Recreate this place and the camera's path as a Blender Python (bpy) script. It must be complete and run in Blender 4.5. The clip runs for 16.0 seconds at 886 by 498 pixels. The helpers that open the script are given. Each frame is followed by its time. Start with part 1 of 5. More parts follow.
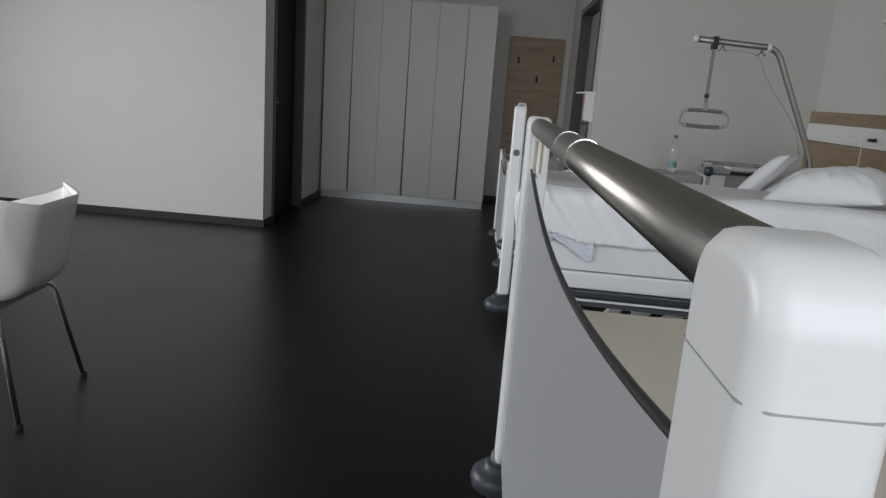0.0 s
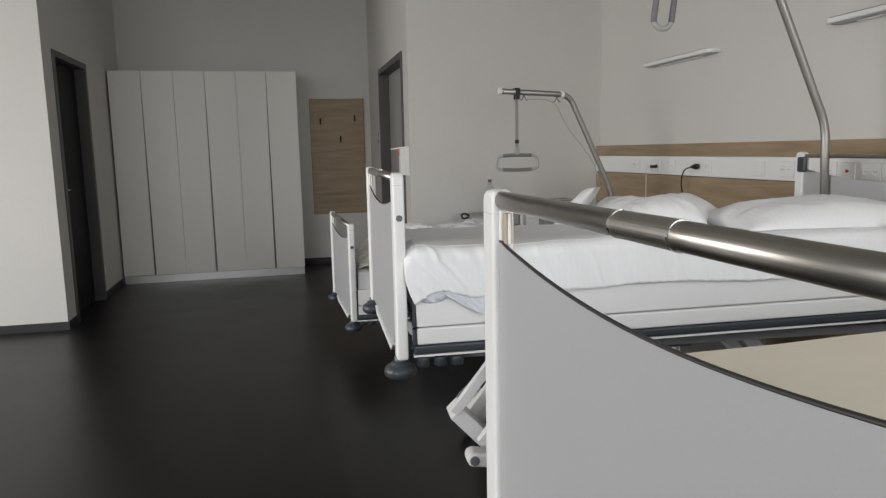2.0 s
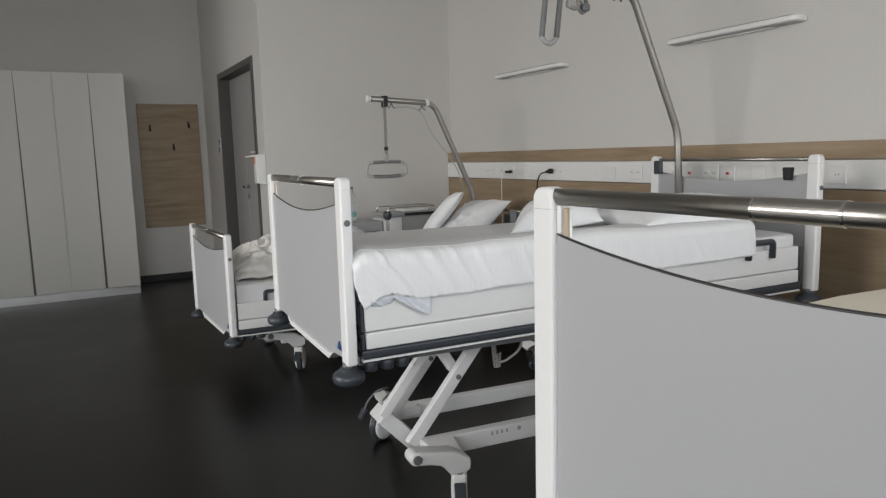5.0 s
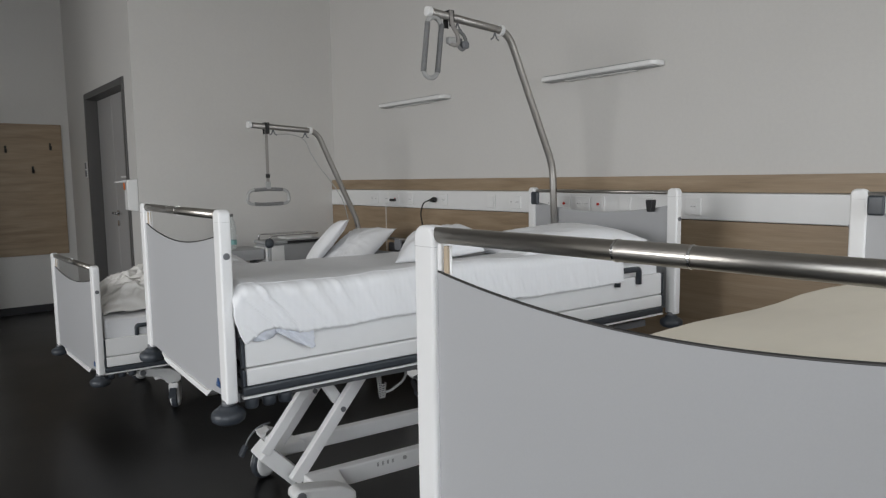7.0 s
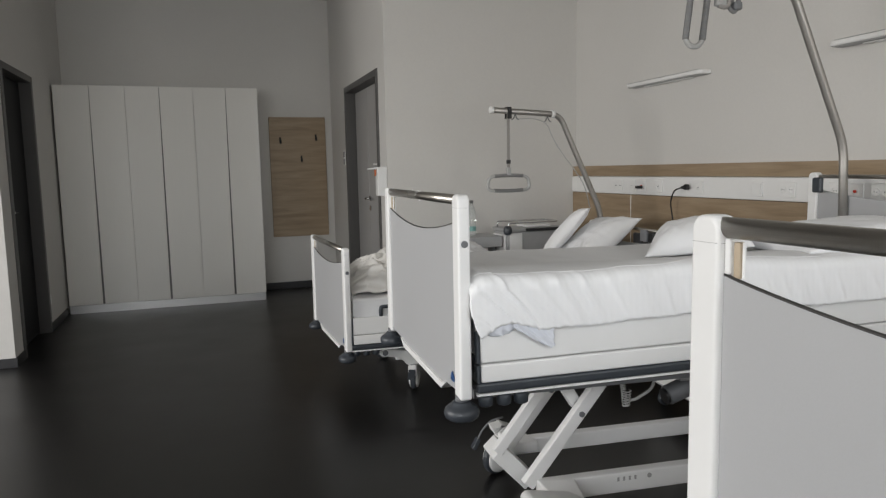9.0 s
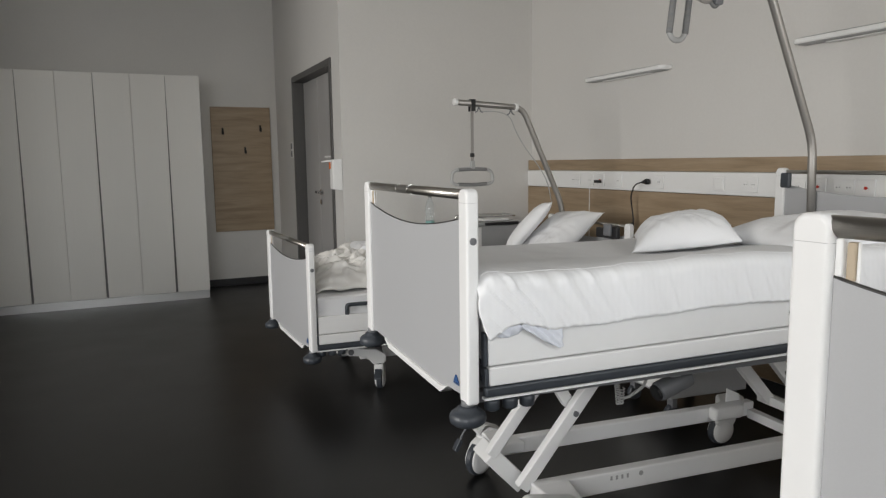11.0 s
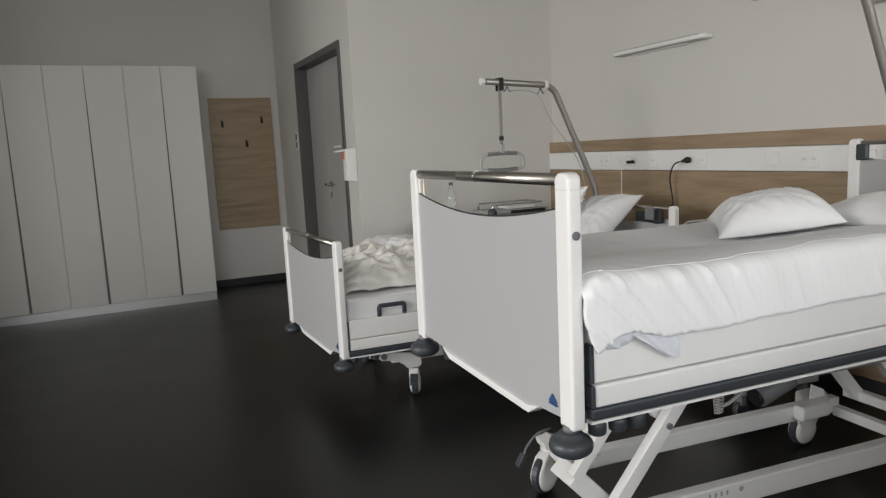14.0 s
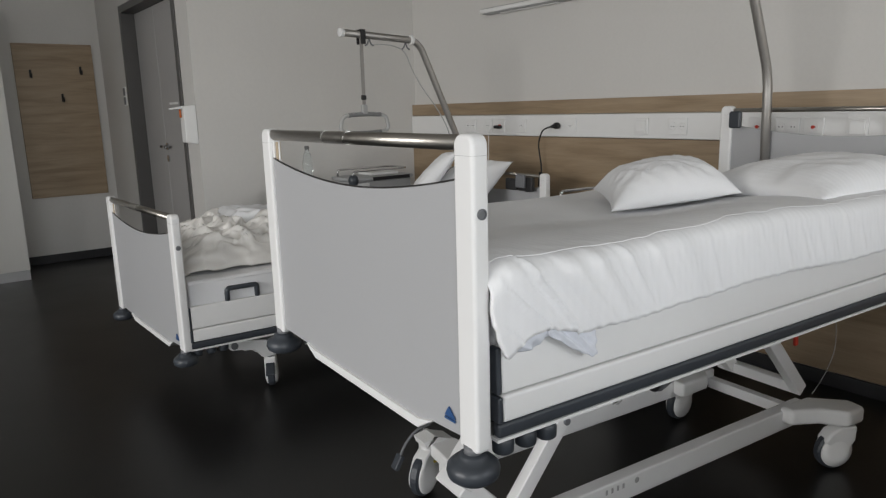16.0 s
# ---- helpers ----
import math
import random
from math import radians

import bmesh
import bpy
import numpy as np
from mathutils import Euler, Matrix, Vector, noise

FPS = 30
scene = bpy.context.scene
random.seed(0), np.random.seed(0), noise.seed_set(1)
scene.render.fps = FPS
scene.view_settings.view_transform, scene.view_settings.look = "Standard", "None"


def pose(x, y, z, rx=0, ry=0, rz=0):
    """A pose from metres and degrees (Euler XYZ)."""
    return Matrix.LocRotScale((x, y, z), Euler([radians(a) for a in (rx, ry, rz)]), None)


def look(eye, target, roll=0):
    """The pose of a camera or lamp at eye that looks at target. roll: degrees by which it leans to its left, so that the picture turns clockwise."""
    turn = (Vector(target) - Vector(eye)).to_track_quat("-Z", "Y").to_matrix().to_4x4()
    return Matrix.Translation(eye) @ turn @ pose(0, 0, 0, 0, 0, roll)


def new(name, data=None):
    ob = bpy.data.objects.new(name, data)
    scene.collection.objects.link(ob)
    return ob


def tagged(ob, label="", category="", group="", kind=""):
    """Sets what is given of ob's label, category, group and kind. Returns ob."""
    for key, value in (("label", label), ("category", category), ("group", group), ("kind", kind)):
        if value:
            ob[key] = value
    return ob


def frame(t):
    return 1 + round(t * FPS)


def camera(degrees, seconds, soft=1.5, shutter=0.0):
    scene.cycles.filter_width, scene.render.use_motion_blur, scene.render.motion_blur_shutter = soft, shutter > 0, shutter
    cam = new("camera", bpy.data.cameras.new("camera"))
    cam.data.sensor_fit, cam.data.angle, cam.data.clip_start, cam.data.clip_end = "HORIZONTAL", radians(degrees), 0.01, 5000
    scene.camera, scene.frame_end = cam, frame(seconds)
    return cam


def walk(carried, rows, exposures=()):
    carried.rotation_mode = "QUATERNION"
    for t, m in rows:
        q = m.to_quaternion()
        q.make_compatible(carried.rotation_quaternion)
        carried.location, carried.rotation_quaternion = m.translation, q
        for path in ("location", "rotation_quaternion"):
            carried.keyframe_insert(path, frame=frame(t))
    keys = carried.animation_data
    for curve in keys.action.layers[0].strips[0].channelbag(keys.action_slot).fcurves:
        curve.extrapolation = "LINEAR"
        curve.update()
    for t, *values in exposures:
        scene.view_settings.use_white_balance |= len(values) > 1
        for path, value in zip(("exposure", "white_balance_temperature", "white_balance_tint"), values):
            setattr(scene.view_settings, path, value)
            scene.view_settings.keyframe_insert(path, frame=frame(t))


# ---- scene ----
cam = camera(65.5, 16.0, soft=1.3)
PATH = [
    (0, (-0.072, -2.064, 1.242), (-0.189, -0.119, 0.793), 4.3),
    (0.5, (-0.169, -2.022, 1.256), (-0.175, -0.061, 0.865), 1.5),
    (1, (-0.239, -1.979, 1.273), (-0.118, 0.0, 1.009), 0.9),
    (1.5, (-0.303, -2.015, 1.284), (-0.014, -0.055, 1.013), -1.3),
    (2, (-0.34, -2.033, 1.276), (0.109, -0.104, 0.993), -1.2),
    (2.5, (-0.415, -2.055, 1.279), (0.01, -0.12, 1.003), 0.5),
    (3, (-0.469, -2.025, 1.287), (-0.06, -0.076, 1.099), 0.2),
    (3.5, (-0.538, -1.89, 1.292), (-0.15, 0.069, 1.189), -1.9),
    (4, (-0.594, -1.828, 1.278), (0.027, 0.066, 1.122), -0.2),
    (4.5, (-0.689, -1.885, 1.279), (0.145, -0.084, 1.038), -1.3),
    (5, (-0.733, -1.927, 1.271), (0.22, -0.19, 1.001), -1.5),
    (5.2, (-0.728, -1.936, 1.265), (0.295, -0.237, 1.004), -1.6),
    (7.3, (-0.745, -1.946, 1.297), (0.49, -0.388, 1.092), -0.8),
    (7.5, (-0.749, -1.937, 1.294), (0.384, -0.299, 1.115), -0.8),
    (8, (-0.751, -1.885, 1.287), (0.146, -0.109, 1.082), -0.7),
    (8.5, (-0.707, -1.817, 1.282), (0.1, 0.001, 1.069), -2.0),
    (9, (-0.658, -1.749, 1.28), (-0.017, 0.131, 1.052), -1.1),
    (11.3, (-0.812, -1.533, 1.283), (0.019, 0.269, 1.032), -0.7),
    (11.5, (-0.778, -1.496, 1.285), (0.001, 0.328, 1.034), -1.7),
    (12, (-0.725, -1.429, 1.284), (-0.019, 0.424, 1.025), -2.7),
    (12.5, (-0.711, -1.375, 1.269), (-0.156, 0.521, 0.961), -3.3),
    (13, (-0.755, -1.29, 1.266), (-0.117, 0.575, 0.93), -1.4),
    (13.5, (-0.821, -1.237, 1.274), (-0.039, 0.578, 0.968), -1.3),
    (14, (-0.879, -1.206, 1.274), (-0.041, 0.588, 0.989), -2.8),
    (14.5, (-0.863, -1.168, 1.262), (0.221, 0.476, 0.914), -1.3),
    (15, (-0.816, -1.057, 1.262), (0.319, 0.553, 0.921), -3.2),
    (15.5, (-0.767, -0.952, 1.271), (0.361, 0.673, 0.975), -2.6),
    (16, (-0.754, -0.883, 1.255), (0.43, 0.678, 0.856), -1.5),
]
walk(cam, [(t, look(eye, target, roll)) for t, eye, target, roll in PATH],
     [(0.0, -0.50, 6280, 10), (0.4, -0.14, 6500, 10), (0.9, -0.06, 6640, 10), (1.6, -0.02, 6660, 10), (5.2, -0.07, 6580, 10), (7.4, -0.20, 6370, 10), (8.3, -0.07, 6600, 10), (9.2, 0.0, 6680, 10),
      (12.0, 0.06, 6720, 10), (13.6, 0.07, 6780, 10), (15.0, -0.09, 6620, 10), (16.0, -0.15, 6570, 10)])

# ---- light ----
world = bpy.data.worlds.new("sky")
scene.world = world
world.use_nodes = True
wn = world.node_tree
sky = wn.nodes.new("ShaderNodeTexSky")
sky.sky_type = "NISHITA"
sky.sun_disc = False
sky.sun_elevation, sky.sun_rotation = radians(40), radians(200)
wn.links.new(sky.outputs[0], wn.nodes["Background"].inputs[0])
wn.nodes["Background"].inputs[1].default_value = 0.1

sun = new("sun", bpy.data.lights.new("sun", "SUN"))
sun.data.energy, sun.data.angle, sun.data.color = 0.7, radians(20), (1.0, 0.96, 0.9)
sun.matrix_world = look((0, 0, 0), (0.2, -0.76, -0.64))


def window_light(name, x, y, z, w, h, rz, power, colour):
    ob = new(name, bpy.data.lights.new(name, "AREA"))
    ob.data.shape, ob.data.size, ob.data.size_y = "RECTANGLE", w, h
    ob.data.energy, ob.data.color = power, colour
    ob.data.spread = radians(140)
    ob.matrix_world = pose(x, y, z, 70, 0, rz)   # daylight falls in from above
    return ob


window_light("window_light", -3.0, -3.42, 1.75, 3.1, 1.6, 0, 60, (0.945, 0.972, 1.0))
window_light("window_light", 0.95, -3.42, 1.75, 2.2, 1.6, 0, 32, (0.945, 0.972, 1.0))
window_light("window_light", -5.22, 0.6, 1.75, 3.3, 1.6, -90, 122, (1.0, 0.988, 0.978))


# ---- materials ----
def material(name, colour, rough=0.5, metal=0.0, grain=0.0, scale=(20, 20, 20), bump=0.0, bump_scale=None, spec=0.5, stain=0.0,
             object_random=0.0, detail=4.0):
    m = bpy.data.materials.new(name)
    m.use_nodes = True
    nt = m.node_tree
    b = nt.nodes["Principled BSDF"]
    b.inputs["Roughness"].default_value = rough
    b.inputs["Metallic"].default_value = metal
    b.inputs["Specular IOR Level"].default_value = spec
    co = nt.nodes.new("ShaderNodeTexCoord")

    def noise_of(sc, det):
        mp = nt.nodes.new("ShaderNodeMapping")
        mp.inputs["Scale"].default_value = sc
        nt.links.new(co.outputs["Object"], mp.inputs["Vector"])
        n = nt.nodes.new("ShaderNodeTexNoise")
        n.inputs["Scale"].default_value = 1.0
        n.inputs["Detail"].default_value = det
        nt.links.new(mp.outputs[0], n.inputs["Vector"])
        return n

    col = None
    n1 = noise_of(scale, detail)
    ramp = nt.nodes.new("ShaderNodeMapRange")
    ramp.inputs["From Min"].default_value, ramp.inputs["From Max"].default_value = 0.25, 0.75
    ramp.inputs["To Min"].default_value, ramp.inputs["To Max"].default_value = 1 - grain, 1 + grain
    nt.links.new(n1.outputs["Fac"], ramp.inputs["Value"])
    val = ramp.outputs[0]
    if stain:
        n2 = noise_of((1.3, 1.3, 1.3), 3)
        r2 = nt.nodes.new("ShaderNodeMapRange")
        r2.inputs["From Min"].default_value, r2.inputs["From Max"].default_value = 0.3, 0.7
        r2.inputs["To Min"].default_value, r2.inputs["To Max"].default_value = 1 - stain, 1 + stain
        nt.links.new(n2.outputs["Fac"], r2.inputs["Value"])
        mul = nt.nodes.new("ShaderNodeMath")
        mul.operation = "MULTIPLY"
        nt.links.new(val, mul.inputs[0])
        nt.links.new(r2.outputs[0], mul.inputs[1])
        val = mul.outputs[0]
        rr = nt.nodes.new("ShaderNodeMapRange")
        rr.inputs["To Min"].default_value, rr.inputs["To Max"].default_value = max(0.02, rough * 0.85), min(1, rough * 1.15)
        nt.links.new(n2.outputs["Fac"], rr.inputs["Value"])
        nt.links.new(rr.outputs[0], b.inputs["Roughness"])
    if object_random:
        info = nt.nodes.new("ShaderNodeObjectInfo")
        r3 = nt.nodes.new("ShaderNodeMapRange")
        r3.inputs["To Min"].default_value, r3.inputs["To Max"].default_value = 1 - object_random, 1 + object_random
        nt.links.new(info.outputs["Random"], r3.inputs["Value"])
        mu = nt.nodes.new("ShaderNodeMath")
        mu.operation = "MULTIPLY"
        nt.links.new(val, mu.inputs[0])
        nt.links.new(r3.outputs[0], mu.inputs[1])
        val = mu.outputs[0]
    vm = nt.nodes.new("ShaderNodeVectorMath")
    vm.operation = "SCALE"
    vm.inputs[0].default_value = colour
    nt.links.new(val, vm.inputs["Scale"])
    nt.links.new(vm.outputs[0], b.inputs["Base Color"])
    if bump:
        nb = noise_of(bump_scale or scale, 3)
        bp = nt.nodes.new("ShaderNodeBump")
        bp.inputs["Strength"].default_value = bump
        bp.inputs["Distance"].default_value = 0.002
        nt.links.new(nb.outputs["Fac"], bp.inputs["Height"])
        nt.links.new(bp.outputs[0], b.inputs["Normal"])
    return m


WALL = material("wall_paint", (0.63, 0.617, 0.594), 0.85, grain=0.015, scale=(60, 60, 60), bump=0.25, bump_scale=(180, 180, 180), stain=0.02)
# greyer than the walls: the niche's dimness is put into the ceiling colour
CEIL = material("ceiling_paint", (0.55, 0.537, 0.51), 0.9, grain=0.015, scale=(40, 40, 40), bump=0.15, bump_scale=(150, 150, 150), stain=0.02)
SKIRT = material("dark_skirting", (0.022, 0.022, 0.024), 0.4, grain=0.1)
WHITE = material("white_powder_coat", (0.85, 0.85, 0.845), 0.35, grain=0.01, bump=0.05, bump_scale=(300, 300, 300), stain=0.02)
WHITE_PL = material("white_plastic", (0.80, 0.80, 0.79), 0.4, grain=0.01, stain=0.015)
GREY_PANEL = material("grey_laminate", (0.428, 0.433, 0.444), 0.45, grain=0.015, scale=(400, 400, 400), stain=0.015, bump=0.03, bump_scale=(300, 300, 300))
DARK_PL = material("dark_grey_plastic", (0.045, 0.052, 0.062), 0.38, grain=0.08, stain=0.08)
MID_PL = material("mid_grey_plastic", (0.16, 0.165, 0.175), 0.45, grain=0.06, stain=0.05)
BLACK = material("black_rubber", (0.014, 0.014, 0.015), 0.5, grain=0.1)
STEEL = material("brushed_steel", (0.37, 0.35, 0.32), 0.31, 1.0, grain=0.06, scale=(900, 8, 900), bump=0.06, bump_scale=(900, 8, 900))
STEEL_LIGHT = material("worn_steel_sleeve", (0.46, 0.44, 0.41), 0.34, 1.0, grain=0.06, scale=(900, 8, 900))
STEEL_DARK = material("satin_steel_tube", (0.42, 0.405, 0.385), 0.46, 1.0, grain=0.06, scale=(300, 300, 300))
TAN = material("beige_insert", (0.48, 0.39, 0.28), 0.5, grain=0.05)
EDGE = material("dark_edging", (0.03, 0.028, 0.027), 0.45, grain=0.05)
CHROME = material("chrome", (0.62, 0.62, 0.62), 0.14, 1.0, grain=0.02)
ALU = material("aluminium_plinth", (0.50, 0.50, 0.50), 0.4, 0.8, grain=0.05, scale=(4, 300, 300), stain=0.05)
WARD = material("white_wardrobe_laminate", (0.72, 0.705, 0.668), 0.45, grain=0.012, scale=(120, 120, 3), stain=0.015, object_random=0.02)
# wardrobe grip strip: the shade inside the door gaps is put into its colour
WARD_EDGE = material("shaded_grip_metal", (0.13, 0.125, 0.12), 0.45, 0.3, grain=0.03)
FRAME = material("dark_door_frame", (0.085, 0.082, 0.08), 0.45, grain=0.04, stain=0.04)
LEAF = material("grey_door_leaf", (0.37, 0.362, 0.355), 0.5, grain=0.03, scale=(150, 150, 4), stain=0.03)
LEAF_DARK = material("dark_door_leaf", (0.010, 0.010, 0.011), 0.6, spec=0.2, grain=0.05, stain=0.05)
PILLOW = material("white_pillow_cotton", (0.84, 0.845, 0.858), 0.9, grain=0.015, scale=(300, 300, 300), bump=0.25, bump_scale=(500, 500, 500), stain=0.02)
SHEET = material("bluish_sheet", (0.70, 0.725, 0.785), 0.9, grain=0.03, scale=(60, 60, 60), bump=0.2, bump_scale=(400, 400, 400), stain=0.05)
MATTRESS = material("white_mattress", (0.78, 0.78, 0.78), 0.85, grain=0.02, scale=(40, 40, 40), bump=0.2, bump_scale=(300, 300, 300), stain=0.03)
CREAM = material("cream_mattress_cover", (0.78, 0.72, 0.60), 0.7, grain=0.03, scale=(5, 14, 5), bump=0.3, bump_scale=(10, 60, 10), stain=0.05)
RUMPLED = material("creased_cream_bedding", (0.83, 0.81, 0.775), 0.9, grain=0.08, scale=(6, 6, 6), bump=0.3, bump_scale=(300, 300, 300), stain=0.08)
GREY_PAINT = material("grey_cabinet_paint", (0.38, 0.385, 0.39), 0.45, grain=0.03, stain=0.04)
CHAIR_PL = material("chair_shell_plastic", (0.66, 0.64, 0.61), 0.4, grain=0.015, stain=0.02)
RED = material("red_plastic", (0.55, 0.04, 0.02), 0.4, grain=0.02)
BLUE = material("blue_badge", (0.03, 0.09, 0.24), 0.4, grain=0.02)
YELLOW = material("yellow_plastic", (0.62, 0.47, 0.06), 0.45, grain=0.02)
TEAL = material("teal_label", (0.22, 0.42, 0.40), 0.5, grain=0.1)
INK = material("grey_print", (0.12, 0.12, 0.12), 0.6, grain=0.05)
STRAP = material("grey_webbing", (0.30, 0.285, 0.27), 0.9, grain=0.1, scale=(600, 600, 600), bump=0.3, bump_scale=(900, 900, 900))
GRIP_LIGHT = material("light_grey_grip", (0.40, 0.40, 0.395), 0.5, grain=0.04)
GRIP = material("grey_grip", (0.19, 0.19, 0.19), 0.7, grain=0.08, bump=0.3, bump_scale=(500, 500, 500))
ORANGE = material("orange_label", (0.62, 0.16, 0.04), 0.5, grain=0.03)


def oak():
    m = bpy.data.materials.new("oak_laminate")
    m.use_nodes = True
    nt = m.node_tree
    b = nt.nodes["Principled BSDF"]
    b.inputs["Roughness"].default_value = 0.5
    co = nt.nodes.new("ShaderNodeTexCoord")
    mp = nt.nodes.new("ShaderNodeMapping")
    mp.inputs["Scale"].default_value = (1.8, 1.8, 20)
    nt.links.new(co.outputs["Object"], mp.inputs[0])
    n = nt.nodes.new("ShaderNodeTexNoise")
    n.inputs["Scale"].default_value, n.inputs["Detail"].default_value, n.inputs["Distortion"].default_value = 1.0, 6, 0.6
    nt.links.new(mp.outputs[0], n.inputs["Vector"])
    mp2 = nt.nodes.new("ShaderNodeMapping")
    mp2.inputs["Scale"].default_value = (8, 8, 260)
    nt.links.new(co.outputs["Object"], mp2.inputs[0])
    n2 = nt.nodes.new("ShaderNodeTexNoise")
    n2.inputs["Scale"].default_value, n2.inputs["Detail"].default_value = 1.0, 3
    nt.links.new(mp2.outputs[0], n2.inputs["Vector"])
    r = nt.nodes.new("ShaderNodeValToRGB")
    e = r.color_ramp.elements
    e[0].position, e[0].color = 0.28, (0.25, 0.178, 0.108, 1)
    e[1].position, e[1].color = 0.72, (0.375, 0.283, 0.188, 1)
    mid = r.color_ramp.elements.new(0.5)
    mid.color = (0.32, 0.235, 0.15, 1)
    nt.links.new(n.outputs["Fac"], r.inputs[0])
    mr = nt.nodes.new("ShaderNodeMapRange")
    mr.inputs["To Min"].default_value, mr.inputs["To Max"].default_value = 0.78, 1.2
    nt.links.new(n2.outputs["Fac"], mr.inputs["Value"])
    vm = nt.nodes.new("ShaderNodeVectorMath")
    vm.operation = "SCALE"
    nt.links.new(r.outputs[0], vm.inputs[0])
    nt.links.new(mr.outputs[0], vm.inputs["Scale"])
    nt.links.new(vm.outputs[0], b.inputs["Base Color"])
    bp = nt.nodes.new("ShaderNodeBump")
    bp.inputs["Strength"].default_value, bp.inputs["Distance"].default_value = 0.15, 0.001
    nt.links.new(n2.outputs["Fac"], bp.inputs["Height"])
    nt.links.new(bp.outputs[0], b.inputs["Normal"])
    return m


def linoleum():
    m = bpy.data.materials.new("dark_speckled_linoleum")
    m.use_nodes = True
    nt = m.node_tree
    b = nt.nodes["Principled BSDF"]
    co = nt.nodes.new("ShaderNodeTexCoord")
    v = nt.nodes.new("ShaderNodeTexVoronoi")
    v.inputs["Scale"].default_value = 90
    nt.links.new(co.outputs["Object"], v.inputs["Vector"])
    speck = nt.nodes.new("ShaderNodeMapRange")
    speck.inputs["From Min"].default_value, speck.inputs["From Max"].default_value = 0.05, 0.13
    speck.inputs["To Min"].default_value, speck.inputs["To Max"].default_value = 1, 0
    nt.links.new(v.outputs["Distance"], speck.inputs["Value"])
    sep = nt.nodes.new("ShaderNodeSeparateColor")
    nt.links.new(v.outputs["Color"], sep.inputs[0])
    pick = nt.nodes.new("ShaderNodeMath")
    pick.operation = "GREATER_THAN"
    pick.inputs[1].default_value = 0.86
    nt.links.new(sep.outputs[0], pick.inputs[0])
    mul = nt.nodes.new("ShaderNodeMath")
    mul.operation = "MULTIPLY"
    nt.links.new(speck.outputs[0], mul.inputs[0])
    nt.links.new(pick.outputs[0], mul.inputs[1])
    n = nt.nodes.new("ShaderNodeTexNoise")
    n.inputs["Scale"].default_value, n.inputs["Detail"].default_value = 2.2, 5
    nt.links.new(co.outputs["Object"], n.inputs["Vector"])
    ramp = nt.nodes.new("ShaderNodeValToRGB")
    e = ramp.color_ramp.elements
    e[0].position, e[0].color = 0.3, (0.0034, 0.0031, 0.0029, 1)
    e[1].position, e[1].color = 0.7, (0.0054, 0.0050, 0.0047, 1)
    nt.links.new(n.outputs["Fac"], ramp.inputs[0])
    mix = nt.nodes.new("ShaderNodeMix")
    mix.data_type = "RGBA"
    nt.links.new(mul.outputs[0], mix.inputs["Factor"])
    nt.links.new(ramp.outputs[0], mix.inputs["A"])
    mix.inputs["B"].default_value = (0.10, 0.095, 0.09, 1)
    nt.links.new(mix.outputs["Result"], b.inputs["Base Color"])
    mr = nt.nodes.new("ShaderNodeMapRange")
    mr.inputs["To Min"].default_value, mr.inputs["To Max"].default_value = 0.30, 0.42
    nt.links.new(n.outputs["Fac"], mr.inputs["Value"])
    nt.links.new(mr.outputs[0], b.inputs["Roughness"])
    b.inputs["Specular IOR Level"].default_value = 0.5
    fine = nt.nodes.new("ShaderNodeTexNoise")
    fine.inputs["Scale"].default_value = 260
    nt.links.new(co.outputs["Object"], fine.inputs["Vector"])
    bp = nt.nodes.new("ShaderNodeBump")
    bp.inputs["Strength"].default_value, bp.inputs["Distance"].default_value = 0.12, 0.001
    nt.links.new(fine.outputs["Fac"], bp.inputs["Height"])
    nt.links.new(bp.outputs[0], b.inputs["Normal"])
    return m


